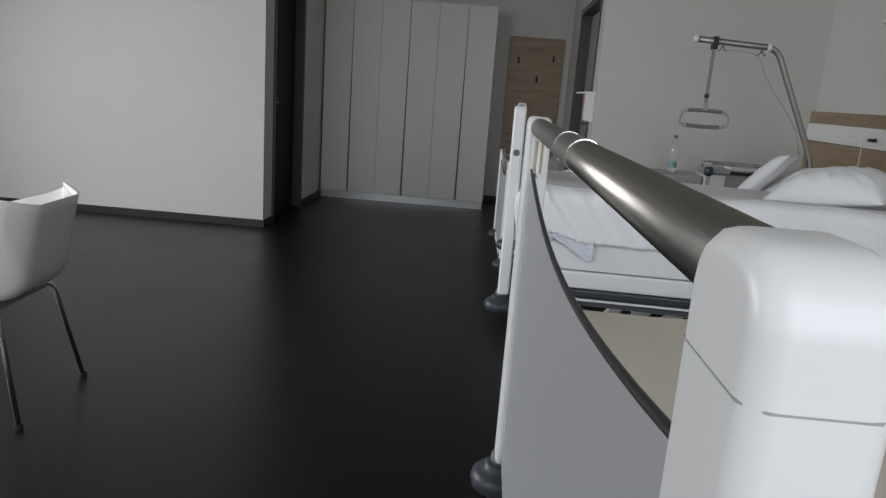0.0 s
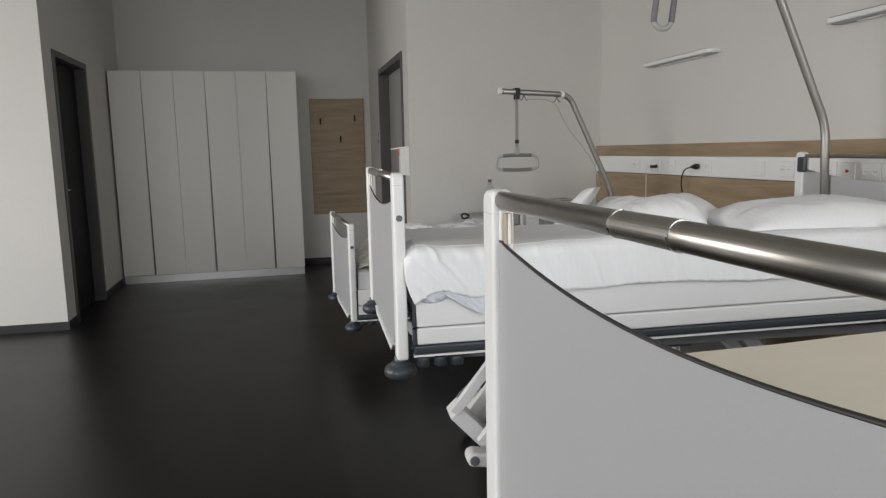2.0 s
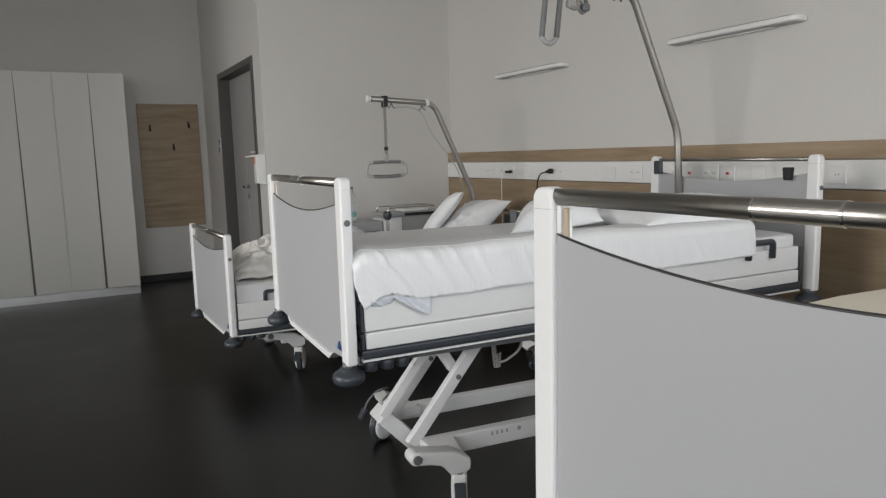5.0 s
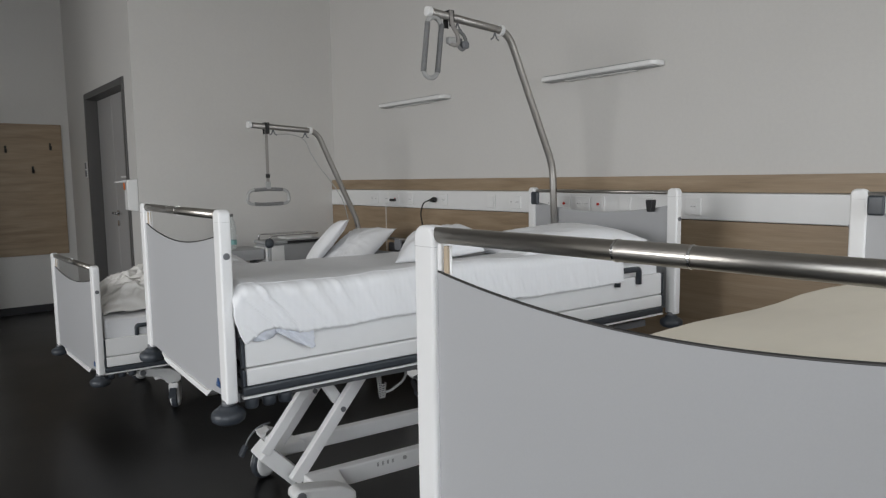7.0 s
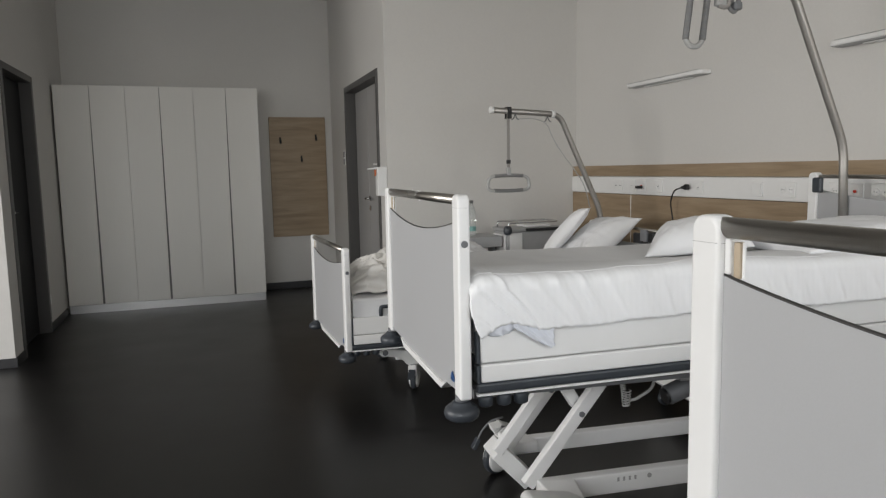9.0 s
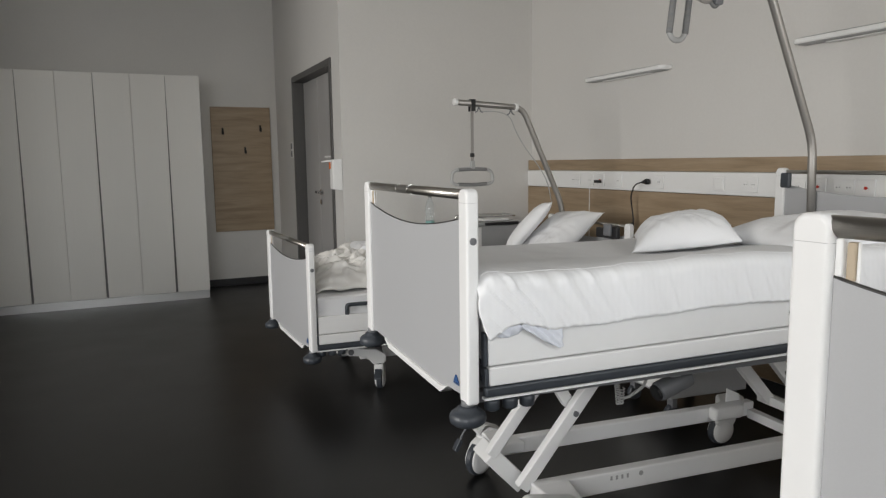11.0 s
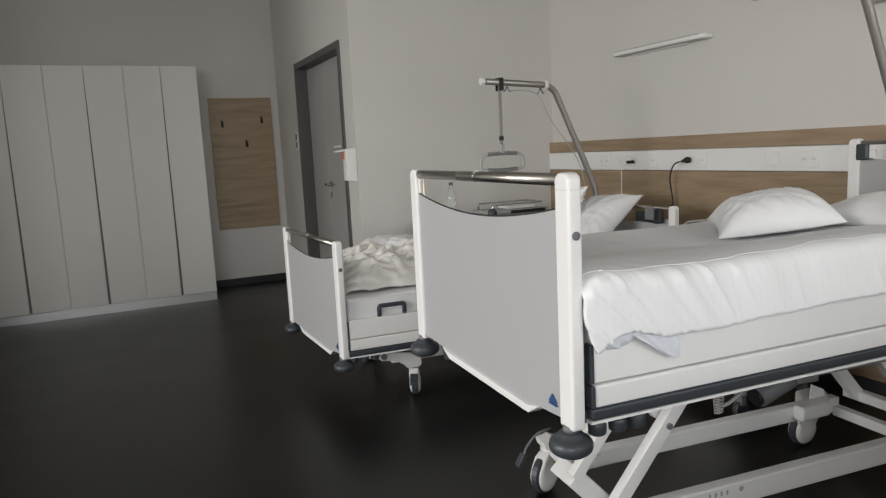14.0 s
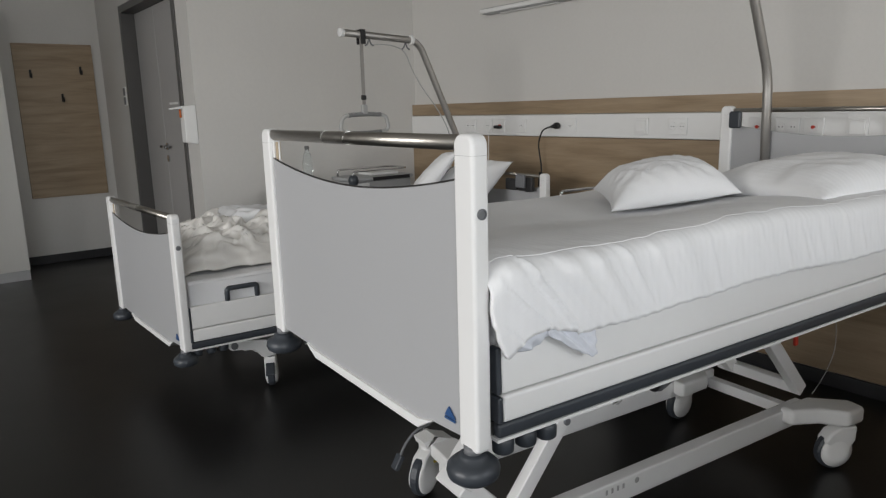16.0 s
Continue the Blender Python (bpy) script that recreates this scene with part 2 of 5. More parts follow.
def striped_cotton():
    # white satin-stripe bed linen: the stripes differ in gloss and slightly in tone
    m = bpy.data.materials.new("white_striped_bed_linen")
    m.use_nodes = True
    nt = m.node_tree
    b = nt.nodes["Principled BSDF"]
    co = nt.nodes.new("ShaderNodeTexCoord")
    w = nt.nodes.new("ShaderNodeTexWave")
    w.bands_direction = "X"
    w.inputs["Scale"].default_value, w.inputs["Distortion"].default_value = 16.0, 0.4
    nt.links.new(co.outputs["Object"], w.inputs["Vector"])
    r = nt.nodes.new("ShaderNodeValToRGB")
    e = r.color_ramp.elements
    e[0].position, e[0].color = 0.4, (0.845, 0.850, 0.862, 1)
    e[1].position, e[1].color = 0.6, (0.853, 0.858, 0.870, 1)
    nt.links.new(w.outputs["Fac"], r.inputs[0])
    nt.links.new(r.outputs[0], b.inputs["Base Color"])
    b.inputs["Roughness"].default_value = 0.8
    n = nt.nodes.new("ShaderNodeTexNoise")
    n.inputs["Scale"].default_value, n.inputs["Detail"].default_value, n.inputs["Distortion"].default_value = 9, 6, 1.2
    nt.links.new(co.outputs["Object"], n.inputs["Vector"])
    # raised satin stripes over soft creases
    mix = nt.nodes.new("ShaderNodeMath")
    mix.operation = "MULTIPLY_ADD"
    mix.inputs[1].default_value = 0.10
    nt.links.new(w.outputs["Fac"], mix.inputs[0])
    nt.links.new(n.outputs["Fac"], mix.inputs[2])
    bp = nt.nodes.new("ShaderNodeBump")
    bp.inputs["Strength"].default_value, bp.inputs["Distance"].default_value = 0.22, 0.009
    nt.links.new(mix.outputs[0], bp.inputs["Height"])
    weave = nt.nodes.new("ShaderNodeTexNoise")
    weave.inputs["Scale"].default_value, weave.inputs["Detail"].default_value = 420, 2
    nt.links.new(co.outputs["Object"], weave.inputs["Vector"])
    bq = nt.nodes.new("ShaderNodeBump")
    bq.inputs["Strength"].default_value, bq.inputs["Distance"].default_value = 0.12, 0.0015
    nt.links.new(weave.outputs["Fac"], bq.inputs["Height"])
    nt.links.new(bp.outputs[0], bq.inputs["Normal"])
    nt.links.new(bq.outputs[0], b.inputs["Normal"])
    return m


def clear(name, colour=(0.95, 0.98, 0.98), through_share=1.0, ior=1.2):
    m = bpy.data.materials.new(name)
    m.use_nodes = True
    b = m.node_tree.nodes["Principled BSDF"]
    b.inputs["Base Color"].default_value = (*colour, 1)
    b.inputs["Roughness"].default_value = 0.05
    b.inputs["Transmission Weight"].default_value = through_share
    b.inputs["IOR"].default_value = ior
    return m


OAK, FLOOR, LINEN, GLASS = oak(), linoleum(), striped_cotton(), clear("clear_glass")
PET = clear("clear_bottle_plastic", (0.90, 0.94, 0.94), 0.86, 1.33)


# ---- mesh helpers ----
def box(bm, x0, x1, y0, y1, z0, z1):
    m = Matrix.Translation(((x0 + x1) / 2, (y0 + y1) / 2, (z0 + z1) / 2)) @ Matrix.Diagonal((x1 - x0, y1 - y0, z1 - z0, 1))
    bmesh.ops.create_cube(bm, size=1, matrix=m)
    return bm


def boxes(*rows):
    bm = bmesh.new()
    for r in rows:
        box(bm, *r)
    return bm


def rod(bm, a, b, r, r2=None, n=16):
    a, b = Vector(a), Vector(b)
    d = b - a
    m = Matrix.Translation((a + b) / 2) @ d.to_track_quat("Z", "Y").to_matrix().to_4x4()
    bmesh.ops.create_cone(bm, cap_ends=True, segments=n, radius1=r, radius2=r if r2 is None else r2, depth=d.length, matrix=m)
    return bm


def rods(*rows):
    bm = bmesh.new()
    for r in rows:
        rod(bm, *r)
    return bm


def beam(bm, a, b, w, h):
    # a square bar from a to b, w wide across y and h high
    a, b = Vector(a), Vector(b)
    d = b - a
    q = d.to_track_quat("X", "Z").to_matrix().to_4x4()
    m = Matrix.Translation((a + b) / 2) @ q @ Matrix.Diagonal((d.length, w, h, 1))
    bmesh.ops.create_cube(bm, size=1, matrix=m)
    return bm


def tube(points, r, n=10, closed=False):
    # a round tube swept along points
    pts = [Vector(p) for p in points]
    bm = bmesh.new()
    rings = []
    k = len(pts)
    side = None
    for i, p in enumerate(pts):
        if closed:
            d = (pts[(i + 1) % k] - pts[i - 1]).normalized()
        else:
            d = (pts[min(i + 1, k - 1)] - pts[max(i - 1, 0)]).normalized()
        if side is None:
            side = d.orthogonal().normalized()
        side = (side - d * side.dot(d)).normalized()
        up = d.cross(side)
        rings.append([bm.verts.new(p + r * (math.cos(2 * math.pi * j / n) * side + math.sin(2 * math.pi * j / n) * up)) for j in range(n)])
    for i in range(k if closed else k - 1):
        a, b = rings[i], rings[(i + 1) % k]
        for j in range(n):
            bm.faces.new((a[j], a[(j + 1) % n], b[(j + 1) % n], b[j]))
    if not closed:
        bm.faces.new(rings[0][::-1])
        bm.faces.new(rings[-1])
    return bm


def bend(points, radius, steps=6):
    # rounds the inner corners of a polyline
    pts = [Vector(p) for p in points]
    out = [pts[0]]
    for i in range(1, len(pts) - 1):
        a, b, c = pts[i - 1], pts[i], pts[i + 1]
        r = min(radius, (a - b).length * 0.48, (c - b).length * 0.48)
        p, q = b + (a - b).normalized() * r, b + (c - b).normalized() * r
        for s in range(steps + 1):
            t = s / steps
            out.append((1 - t) ** 2 * p + 2 * t * (1 - t) * b + t * t * q)
    out.append(pts[-1])
    return out


def prism(outline, axis, a, b):
    # an outline of (p, q) pulled along x, y or z from a to b
    bm = bmesh.new()

    def at(p, q, d):
        return {"x": (d, p, q), "y": (p, d, q), "z": (p, q, d)}[axis]
    lo = [bm.verts.new(at(p, q, a)) for p, q in outline]
    hi = [bm.verts.new(at(p, q, b)) for p, q in outline]
    bm.faces.new(lo)
    bm.faces.new(hi[::-1])
    for i in range(len(lo)):
        j = (i + 1) % len(lo)
        bm.faces.new((lo[i], hi[i], hi[j], lo[j]))
    bmesh.ops.recalc_face_normals(bm, faces=bm.faces)
    return bm


def lathe(profile, centre=(0, 0, 0), n=24, axis="z"):
    # (radius, height) rows turned about an axis
    bm = bmesh.new()
    rings = []
    for r, h in profile:
        ring = []
        for j in range(n):
            a = 2 * math.pi * j / n
            p = Vector((r * math.cos(a), r * math.sin(a), h))
            if axis == "y":
                p = Vector((p.x, p.z, p.y))
            if axis == "x":
                p = Vector((p.z, p.x, p.y))
            ring.append(bm.verts.new(p + Vector(centre)))
        rings.append(ring)
    for a, b in zip(rings, rings[1:]):
        for j in range(n):
            bm.faces.new((a[j], a[(j + 1) % n], b[(j + 1) % n], b[j]))
    bm.faces.new(rings[0])
    bm.faces.new(rings[-1])
    bmesh.ops.recalc_face_normals(bm, faces=bm.faces)
    return bm


def part(name, bm, mat, parent=None, label="", bevel=0.0, smooth=False, segments=2, solid=0.0):
    me = bpy.data.meshes.new(name)
    bm.normal_update()
    bm.to_mesh(me)
    bm.free()
    me.materials.append(mat)
    ob = new(name, me)
    if parent is not None:
        ob.parent = parent
    if label:
        ob["label"] = label
    if smooth:
        me.shade_smooth()
    if solid:
        so = ob.modifiers.new("thickness", "SOLIDIFY")
        so.thickness, so.offset = solid, -1
    if bevel:
        bv = ob.modifiers.new("rounded", "BEVEL")
        bv.width, bv.segments, bv.limit_method, bv.angle_limit = bevel, segments, "ANGLE", radians(40)
        me.shade_smooth()
        wn_ = ob.modifiers.new("normals", "WEIGHTED_NORMAL")
        wn_.keep_sharp = True
    return ob


def thing(name, m, label, category, group=""):
    ob = new(name)
    ob.matrix_basis = m
    ob.empty_display_size = 0.1
    return tagged(ob, label, category, group)


def structure(name, bm, mat, label="", bevel=0.0):
    return tagged(part(name, bm, mat, None, "", bevel), label, kind="structure")


# ---- the room ----
XH = 2.385      # head wall
YF = 3.560       # wall that faces the windows
YB = 5.995       # back wall of the entrance niche
XN, XL = 0.700, -1.945   # sides of the niche
YW, XE = -3.50, -5.30  # window walls
H = 3.135
T = 0.14
YL = 3.525      # bright partition on the window side of the niche
D1 = (3.745, 4.665, 2.083)   # bathroom door, outer frame
D2 = (3.785, 5.165, 2.105)   # entrance door, outer frame

structure("floor", boxes((XE - 0.3, XH + 0.2, YW - 0.3, YB + 0.3, -0.12, 0.0)), FLOOR, "dark speckled glossy linoleum floor")
structure("ceiling", boxes((XE - 0.3, XH + 0.2, YW - 0.3, YB + 0.3, H, H + 0.15)), CEIL, "plain white painted ceiling, greyed to dim the niche")
structure("wall_head", boxes((XH, XH + T, YW, YF + T, 0, H)), WALL, "white painted wall behind the beds")
structure("wall_corner", boxes((XN, XH, YF, YF + T, 0, H)), WALL, "white painted wall beside the entrance niche")
structure("wall_niche_right", boxes((XN, XN + T, YF + T, D2[0], 0, H), (XN, XN + T, D2[1], YB, 0, H), (XN, XN + T, D2[0], D2[1], D2[2], H)), WALL,
          "white painted niche wall with a doorway")
structure("wall_back", boxes((XL - T, XN + T, YB, YB + T, 0, H)), WALL, "white painted back wall of the niche")
structure("wall_left", boxes((XE, XL, YL, YF + T, 0, H)), WALL, "bright white painted partition wall")
structure("wall_niche_left", boxes((XL - T, XL, YF + T, D1[0], 0, H), (XL - T, XL, D1[1], YB, 0, H), (XL - T, XL, D1[0], D1[1], D1[2], H)), WALL,
          "white painted niche wall with a dark doorway")


def wall_with_window(name, along, a0, a1, p0, p1, holes, z0, z1):
    rows = []
    cuts = [a0] + [c for h in holes for c in h] + [a1]
    for i in range(0, len(cuts), 2):
        rows.append((cuts[i], cuts[i + 1], 0, H))
    for h in holes:
        rows.append((h[0], h[1], 0, z0))
        rows.append((h[0], h[1], z1, H))
    if along == "x":
        structure(name, boxes(*[(a, b, p0, p1, c, d) for a, b, c, d in rows]), WALL, "white painted window wall")
    else:
        structure(name, boxes(*[(p0, p1, a, b, c, d) for a, b, c, d in rows]), WALL, "white painted window wall")


wall_with_window("wall_windows", "x", XE, XH + T, YW - 0.25, YW, [(-4.6, -1.4), (-0.2, 2.1)], 0.9, 2.6)
wall_with_window("wall_side", "y", YW, YF + T, XE - 0.25, XE, [(-1.1, 2.3)], 0.9, 2.6)


def window(name, along, a0, a1, p, z0, z1):
    w = tagged(new(name), "wide white-framed window above a sill", kind="structure")
    n = 3

    def bx(a, b, q0, q1, c, d):
        return (a, b, q0, q1, c, d) if along == "x" else (q0, q1, a, b, c, d)
    for k in range(n):
        u0, u1 = a0 + (a1 - a0) * k / n, a0 + (a1 - a0) * (k + 1) / n
        part("window_frame", boxes(bx(u0, u0 + 0.06, p - 0.05, p + 0.02, z0, z1), bx(u1 - 0.06, u1, p - 0.05, p + 0.02, z0, z1),
                                   bx(u0 + 0.06, u1 - 0.06, p - 0.05, p + 0.02, z0, z0 + 0.06), bx(u0 + 0.06, u1 - 0.06, p - 0.05, p + 0.02, z1 - 0.06, z1)), WHITE_PL, w)
        g = part("pane", boxes(bx(u0 + 0.06, u1 - 0.06, p - 0.02, p - 0.014, z0 + 0.06, z1 - 0.06)), GLASS, w)
        g.visible_shadow = False
    part("window_sill", boxes(bx(a0 - 0.05, a1 + 0.05, p + 0.02, p + 0.22, z0 - 0.03, z0)), WHITE_PL, w, bevel=0.004)


window("window_1", "x", -4.6, -1.4, YW - 0.18, 0.9, 2.6)
window("window_2", "x", -0.2, 2.1, YW - 0.18, 0.9, 2.6)
window("window_3", "y", -1.1, 2.3, XE - 0.18, 0.9, 2.6)
structure("ground", boxes((-120, 120, -120, 120, -6.1, -6.0)), material("far_grass", (0.06, 0.08, 0.04), 0.9, grain=0.3, scale=(0.3, 0.3, 0.3)), "green ground far below the windows")

# skirting strips
SK = 0.065
sk = [
    (XN - 0.012, XN, YF + 0.0, D2[0], 0, SK), (XN - 0.012, XN, D2[1], YB - 0.012, 0, SK),
    (XN - 0.012, XH - 0.05, YF - 0.012, YF, 0, SK),
    (-0.125, XN, YB - 0.012, YB, 0, SK + 0.01),
    (XE, XL + 0.012, YL - 0.012, YL, 0, SK),
    (XL, XL + 0.012, YL, D1[0], 0, SK), (XL, XL + 0.012, D1[1], 5.37, 0, SK),
    (XH - 0.045, XH - 0.033, YW, YF - 0.012, 0, SK),
    (XE, XE + 0.012, YW, YL - 0.012, 0, SK), (XE + 0.012, XH - 0.05, YW, YW + 0.012, 0, SK),
]
for r in sk:
    structure("baseboard", boxes(r), SKIRT, "dark skirting strip along the wall", 0.002)


# ---- doors ----
def entrance_door():
    y0, y1, h = D2
    d = tagged(new("door_1"), "closed grey two-leaf door in a dark metal frame", kind="structure")
    f = 0.055
    part("door_frame", boxes((XN - 0.012, XN + T + 0.01, y0, y0 + f, 0, h), (XN - 0.012, XN + T + 0.01, y1 - f, y1, 0, h),
                             (XN - 0.012, XN + T + 0.01, y0 + f, y1 - f, h - f, h)), FRAME, d, "dark grey metal frame", 0.003)
    xs = XN + 0.09
    ys = 4.60
    part("door_leaf", boxes((xs, xs + 0.045, y0 + f + 0.004, ys - 0.004, 0.008, h - f - 0.004)), LEAF, d, bevel=0.003)
    part("side_leaf", boxes((xs, xs + 0.045, ys + 0.004, y1 - f - 0.004, 0.008, h - f - 0.004)), LEAF, d, bevel=0.003)
    hy = ys - 0.05
    hd = part("door_handle", rods(((xs, hy, 1.03), (xs - 0.055, hy, 1.03), 0.011), ((xs - 0.05, hy + 0.008, 1.03), (xs - 0.05, hy - 0.125, 1.03), 0.010)), CHROME, d, "satin lever handle", smooth=True)
    part("rosette", lathe([(0.026, 0), (0.026, 0.008), (0.02, 0.01)], (xs - 0.01, hy, 1.03), 20, "x"), CHROME, hd, smooth=False)
    part("key_rosette", lathe([(0.026, 0), (0.026, 0.008), (0.02, 0.01)], (xs - 0.01, hy, 0.94), 20, "x"), CHROME, hd)
    sg = part("notice_strip", boxes((xs - 0.002, xs - 0.0003, y0 + 0.42, y0 + 0.62, 1.335, 1.350)), WHITE_PL, d, "small pale notice strip")
    return d


def bathroom_door():
    y0, y1, h = D1
    d = tagged(new("door_2"), "dark door in a grey metal frame", kind="structure")
    f = 0.05
    part("door_frame", boxes((XL - T - 0.01, XL + 0.012, y0, y0 + f, 0, h), (XL - T - 0.01, XL + 0.012, y1 - f, y1, 0, h),
                             (XL - T - 0.01, XL + 0.012, y0 + f, y1 - f, h - f, h)), FRAME, d, "dark grey metal frame", 0.003)
    part("door_leaf", boxes((XL - 0.12, XL - 0.075, y0 + f + 0.004, y1 - f - 0.004, 0.008, h - f - 0.004)), LEAF_DARK, d, bevel=0.003)
    hd = part("door_handle", rods(((XL - 0.075, y0 + 0.13, 1.03), (XL - 0.02, y0 + 0.13, 1.03), 0.011),
                                  ((XL - 0.025, y0 + 0.122, 1.03), (XL - 0.025, y0 + 0.25, 1.03), 0.010)), CHROME, d, "satin lever handle", smooth=True)
    return d


entrance_door()
bathroom_door()
structure("wall_bathroom_end", boxes((-3.4, -3.3, YF + T, YB, 0, H)), WALL, "plain wall closing the space behind the door")


# ---- head wall panelling ----
def wall_panelling():
    p = tagged(new("trim_wall_panelling"), "oak panelling with a white service duct along the head wall", kind="structure")
    a, b = YW + 0.02, YF - 0.003
    part("upper_board", boxes((XH - 0.033, XH - 0.001, a, b, 1.207, 1.289)), OAK, p, "narrow oak board", 0.002)
    part("lower_board", boxes((XH - 0.033, XH - 0.001, a, b, SK, 1.069)), OAK, p, "wide oak board", 0.002)
    part("service_duct", boxes((XH - 0.04, XH - 0.001, a, b, 1.073, 1.203)), WHITE_PL, p, "white service duct", 0.004)
    return p


wall_panelling()


# ---- niche furniture ----
def wardrobe():
    x0, x1, y0, y1, h = -1.926, -0.132, 5.380, YB - 0.004, 2.111
    w = thing("wardrobe", pose(x0, y0, 0), "tall white six-door built-in wardrobe on a metal plinth", "wardrobe")
    W, D = x1 - x0, y1 - y0
    part("carcass", boxes((0, W, 0.024, D, 0.078, h)), WARD, w, bevel=0.002)
    part("plinth", boxes((0.004, W - 0.004, 0.012, D, 0, 0.076)), ALU, w, "brushed aluminium plinth")
    n = 6
    dw = W / n
    for k in range(n):
        # doors pair up: a grip gap at one side, widened downwards to shape in deepening shade, a hairline at the other
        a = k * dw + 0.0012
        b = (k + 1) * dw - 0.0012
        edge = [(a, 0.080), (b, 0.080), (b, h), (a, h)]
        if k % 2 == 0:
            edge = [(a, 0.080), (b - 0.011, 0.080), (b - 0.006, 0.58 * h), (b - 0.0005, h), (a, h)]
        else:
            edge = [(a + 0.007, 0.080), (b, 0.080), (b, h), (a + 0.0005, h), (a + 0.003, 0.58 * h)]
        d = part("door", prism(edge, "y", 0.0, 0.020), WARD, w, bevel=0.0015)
        if k % 2 == 0:
            part("grip_strip", boxes((b - 0.014, b + 0.009, 0.0202, 0.0236, 0.080, h - 0.004)), WARD_EDGE, d, "metal grip strip, the gap's shade in its dark colour")
    return w


def coat_board():
    x0, x1, z0, z1 = 0.018, 0.625, 0.582, 1.881
    y = YB - 0.022
    c = thing("coat_board", pose(x0, y, 0), "oak veneer wall board with three dark coat hooks", "coat rack")
    part("board", boxes((0, x1 - x0, 0, 0.0215, z0, z1)), OAK, c, bevel=0.002)
    for u, z in ((0.115, 1.63), (0.50, 1.66), (0.335, 1.43)):
        h = part("hook", tube(bend([(u, -0.002, z + 0.028), (u, -0.012, z + 0.0), (u, -0.02, z - 0.03), (u, -0.052, z - 0.03), (u, -0.06, z + 0.004)], 0.014, 4), 0.006, 8),
                 BLACK, c, "small dark metal hook", smooth=True)
        part("hook_plate", boxes((u - 0.009, u + 0.009, -0.006, -0.0004, z - 0.03, z + 0.035)), BLACK, h, bevel=0.002)
    return c


def dispenser():
    d = thing("hand_sanitiser_dispenser", pose(XN, 3.60, 1.20), "white wall-mounted hand sanitiser dispenser with a lever", "dispenser")
    part("housing", prism([(-0.078, -0.112), (-0.001, -0.125), (-0.001, 0.118), (-0.078, 0.112)], "y", -0.040, 0.040), WHITE_PL, d, bevel=0.005)
    part("lever", prism([(-0.150, 0.092), (-0.0785, 0.096), (-0.0785, 0.112), (-0.150, 0.101)], "y", -0.024, 0.024), WHITE_PL, d, "white arm lever", bevel=0.003)
    part("pump", rods(((-0.088, 0.0, 0.042), (-0.088, 0.0, 0.092), 0.006)), ORANGE, d, "orange labelled pump", smooth=True)
    return d


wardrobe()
coat_board()
dispenser()

switch = thing("light_switch", pose(XN, 5.27, 1.42), "narrow white double light switch beside the door", "switch")
part("plate", boxes((-0.008, -0.0005, -0.04, 0.04, -0.075, 0.075)), WHITE_PL, switch, bevel=0.003)
for z in (-0.036, 0.036):
    part("rocker", boxes((-0.012, -0.0082, -0.028, 0.028, z - 0.03, z + 0.03)), MID_PL, switch, bevel=0.002)

sock = thing("wall_socket", pose(XL, 4.68, 0.265), "small white wall socket near the floor", "socket")
part("plate", boxes((0.0005, 0.009, -0.04, 0.04, -0.04, 0.04)), WHITE_PL, sock, bevel=0.003)
part("insert", lathe([(0.02, 0.0092), (0.02, 0.0115), (0.0, 0.0115)], (0, 0, 0), 16, "x"), WHITE_PL, sock)


# ---- fittings on the service duct ----
def duct_sockets(y, n, kind):
    # the duct's face is at XH - 0.04
    g = thing("wall_socket" if kind != "switch" else "light_switch", pose(XH - 0.0405, y, 1.137),
              {"socket": "white double socket outlet on the service duct", "single": "white socket outlet on the service duct",
               "switch": "large white rocker switch on the service duct", "gas": "red-marked call socket on the service duct"}[kind], "switch" if kind == "switch" else "socket")
    w = 0.042 if kind != "socket" else 0.055
    part("plate", boxes((-0.008, 0.0, -w, w, -0.042, 0.042)), WHITE_PL, g, bevel=0.003)
    if kind == "switch":
        part("rocker", boxes((-0.013, -0.0082, -0.031, 0.031, -0.031, 0.031)), WHITE_PL, g, bevel=0.003)
    else:
        for v in ((-0.027, 0.027) if kind == "socket" else (0.0,)):
            s = part("insert", lathe([(0.021, -0.0084), (0.021, -0.0105), (0.017, -0.0105), (0.0165, -0.0088), (0.0, -0.0088)], (0, v, 0), 20, "x"), WHITE_PL, g)
            part("contact_hole", rods(((-0.0092, v - 0.007, 0), (-0.0086, v - 0.007, 0), 0.003, None, 8), ((-0.0092, v + 0.007, 0), (-0.0086, v + 0.007, 0), 0.003, None, 8)), INK, s)
        if kind == "gas":
            part("red_button", rods(((-0.0165, 0.0, 0.0), (-0.0106, 0.0, 0.0), 0.0075)), RED, g, "red call button")
    return g


for y, kind in ((2.84, "socket"), (2.535, "gas"), (2.66, "single"), (2.34, "single"), (1.925, "single"), (1.425, "switch"), (1.205, "socket"),
                (0.90, "single"), (0.785, "gas"), (0.65, "socket"), (0.535, "gas"), (0.36, "switch"), (0.22, "switch"), (-0.05, "single"), (-0.9, "socket"), (-1.15, "single"), (-1.4, "gas")):
    duct_sockets(y, 1, kind)


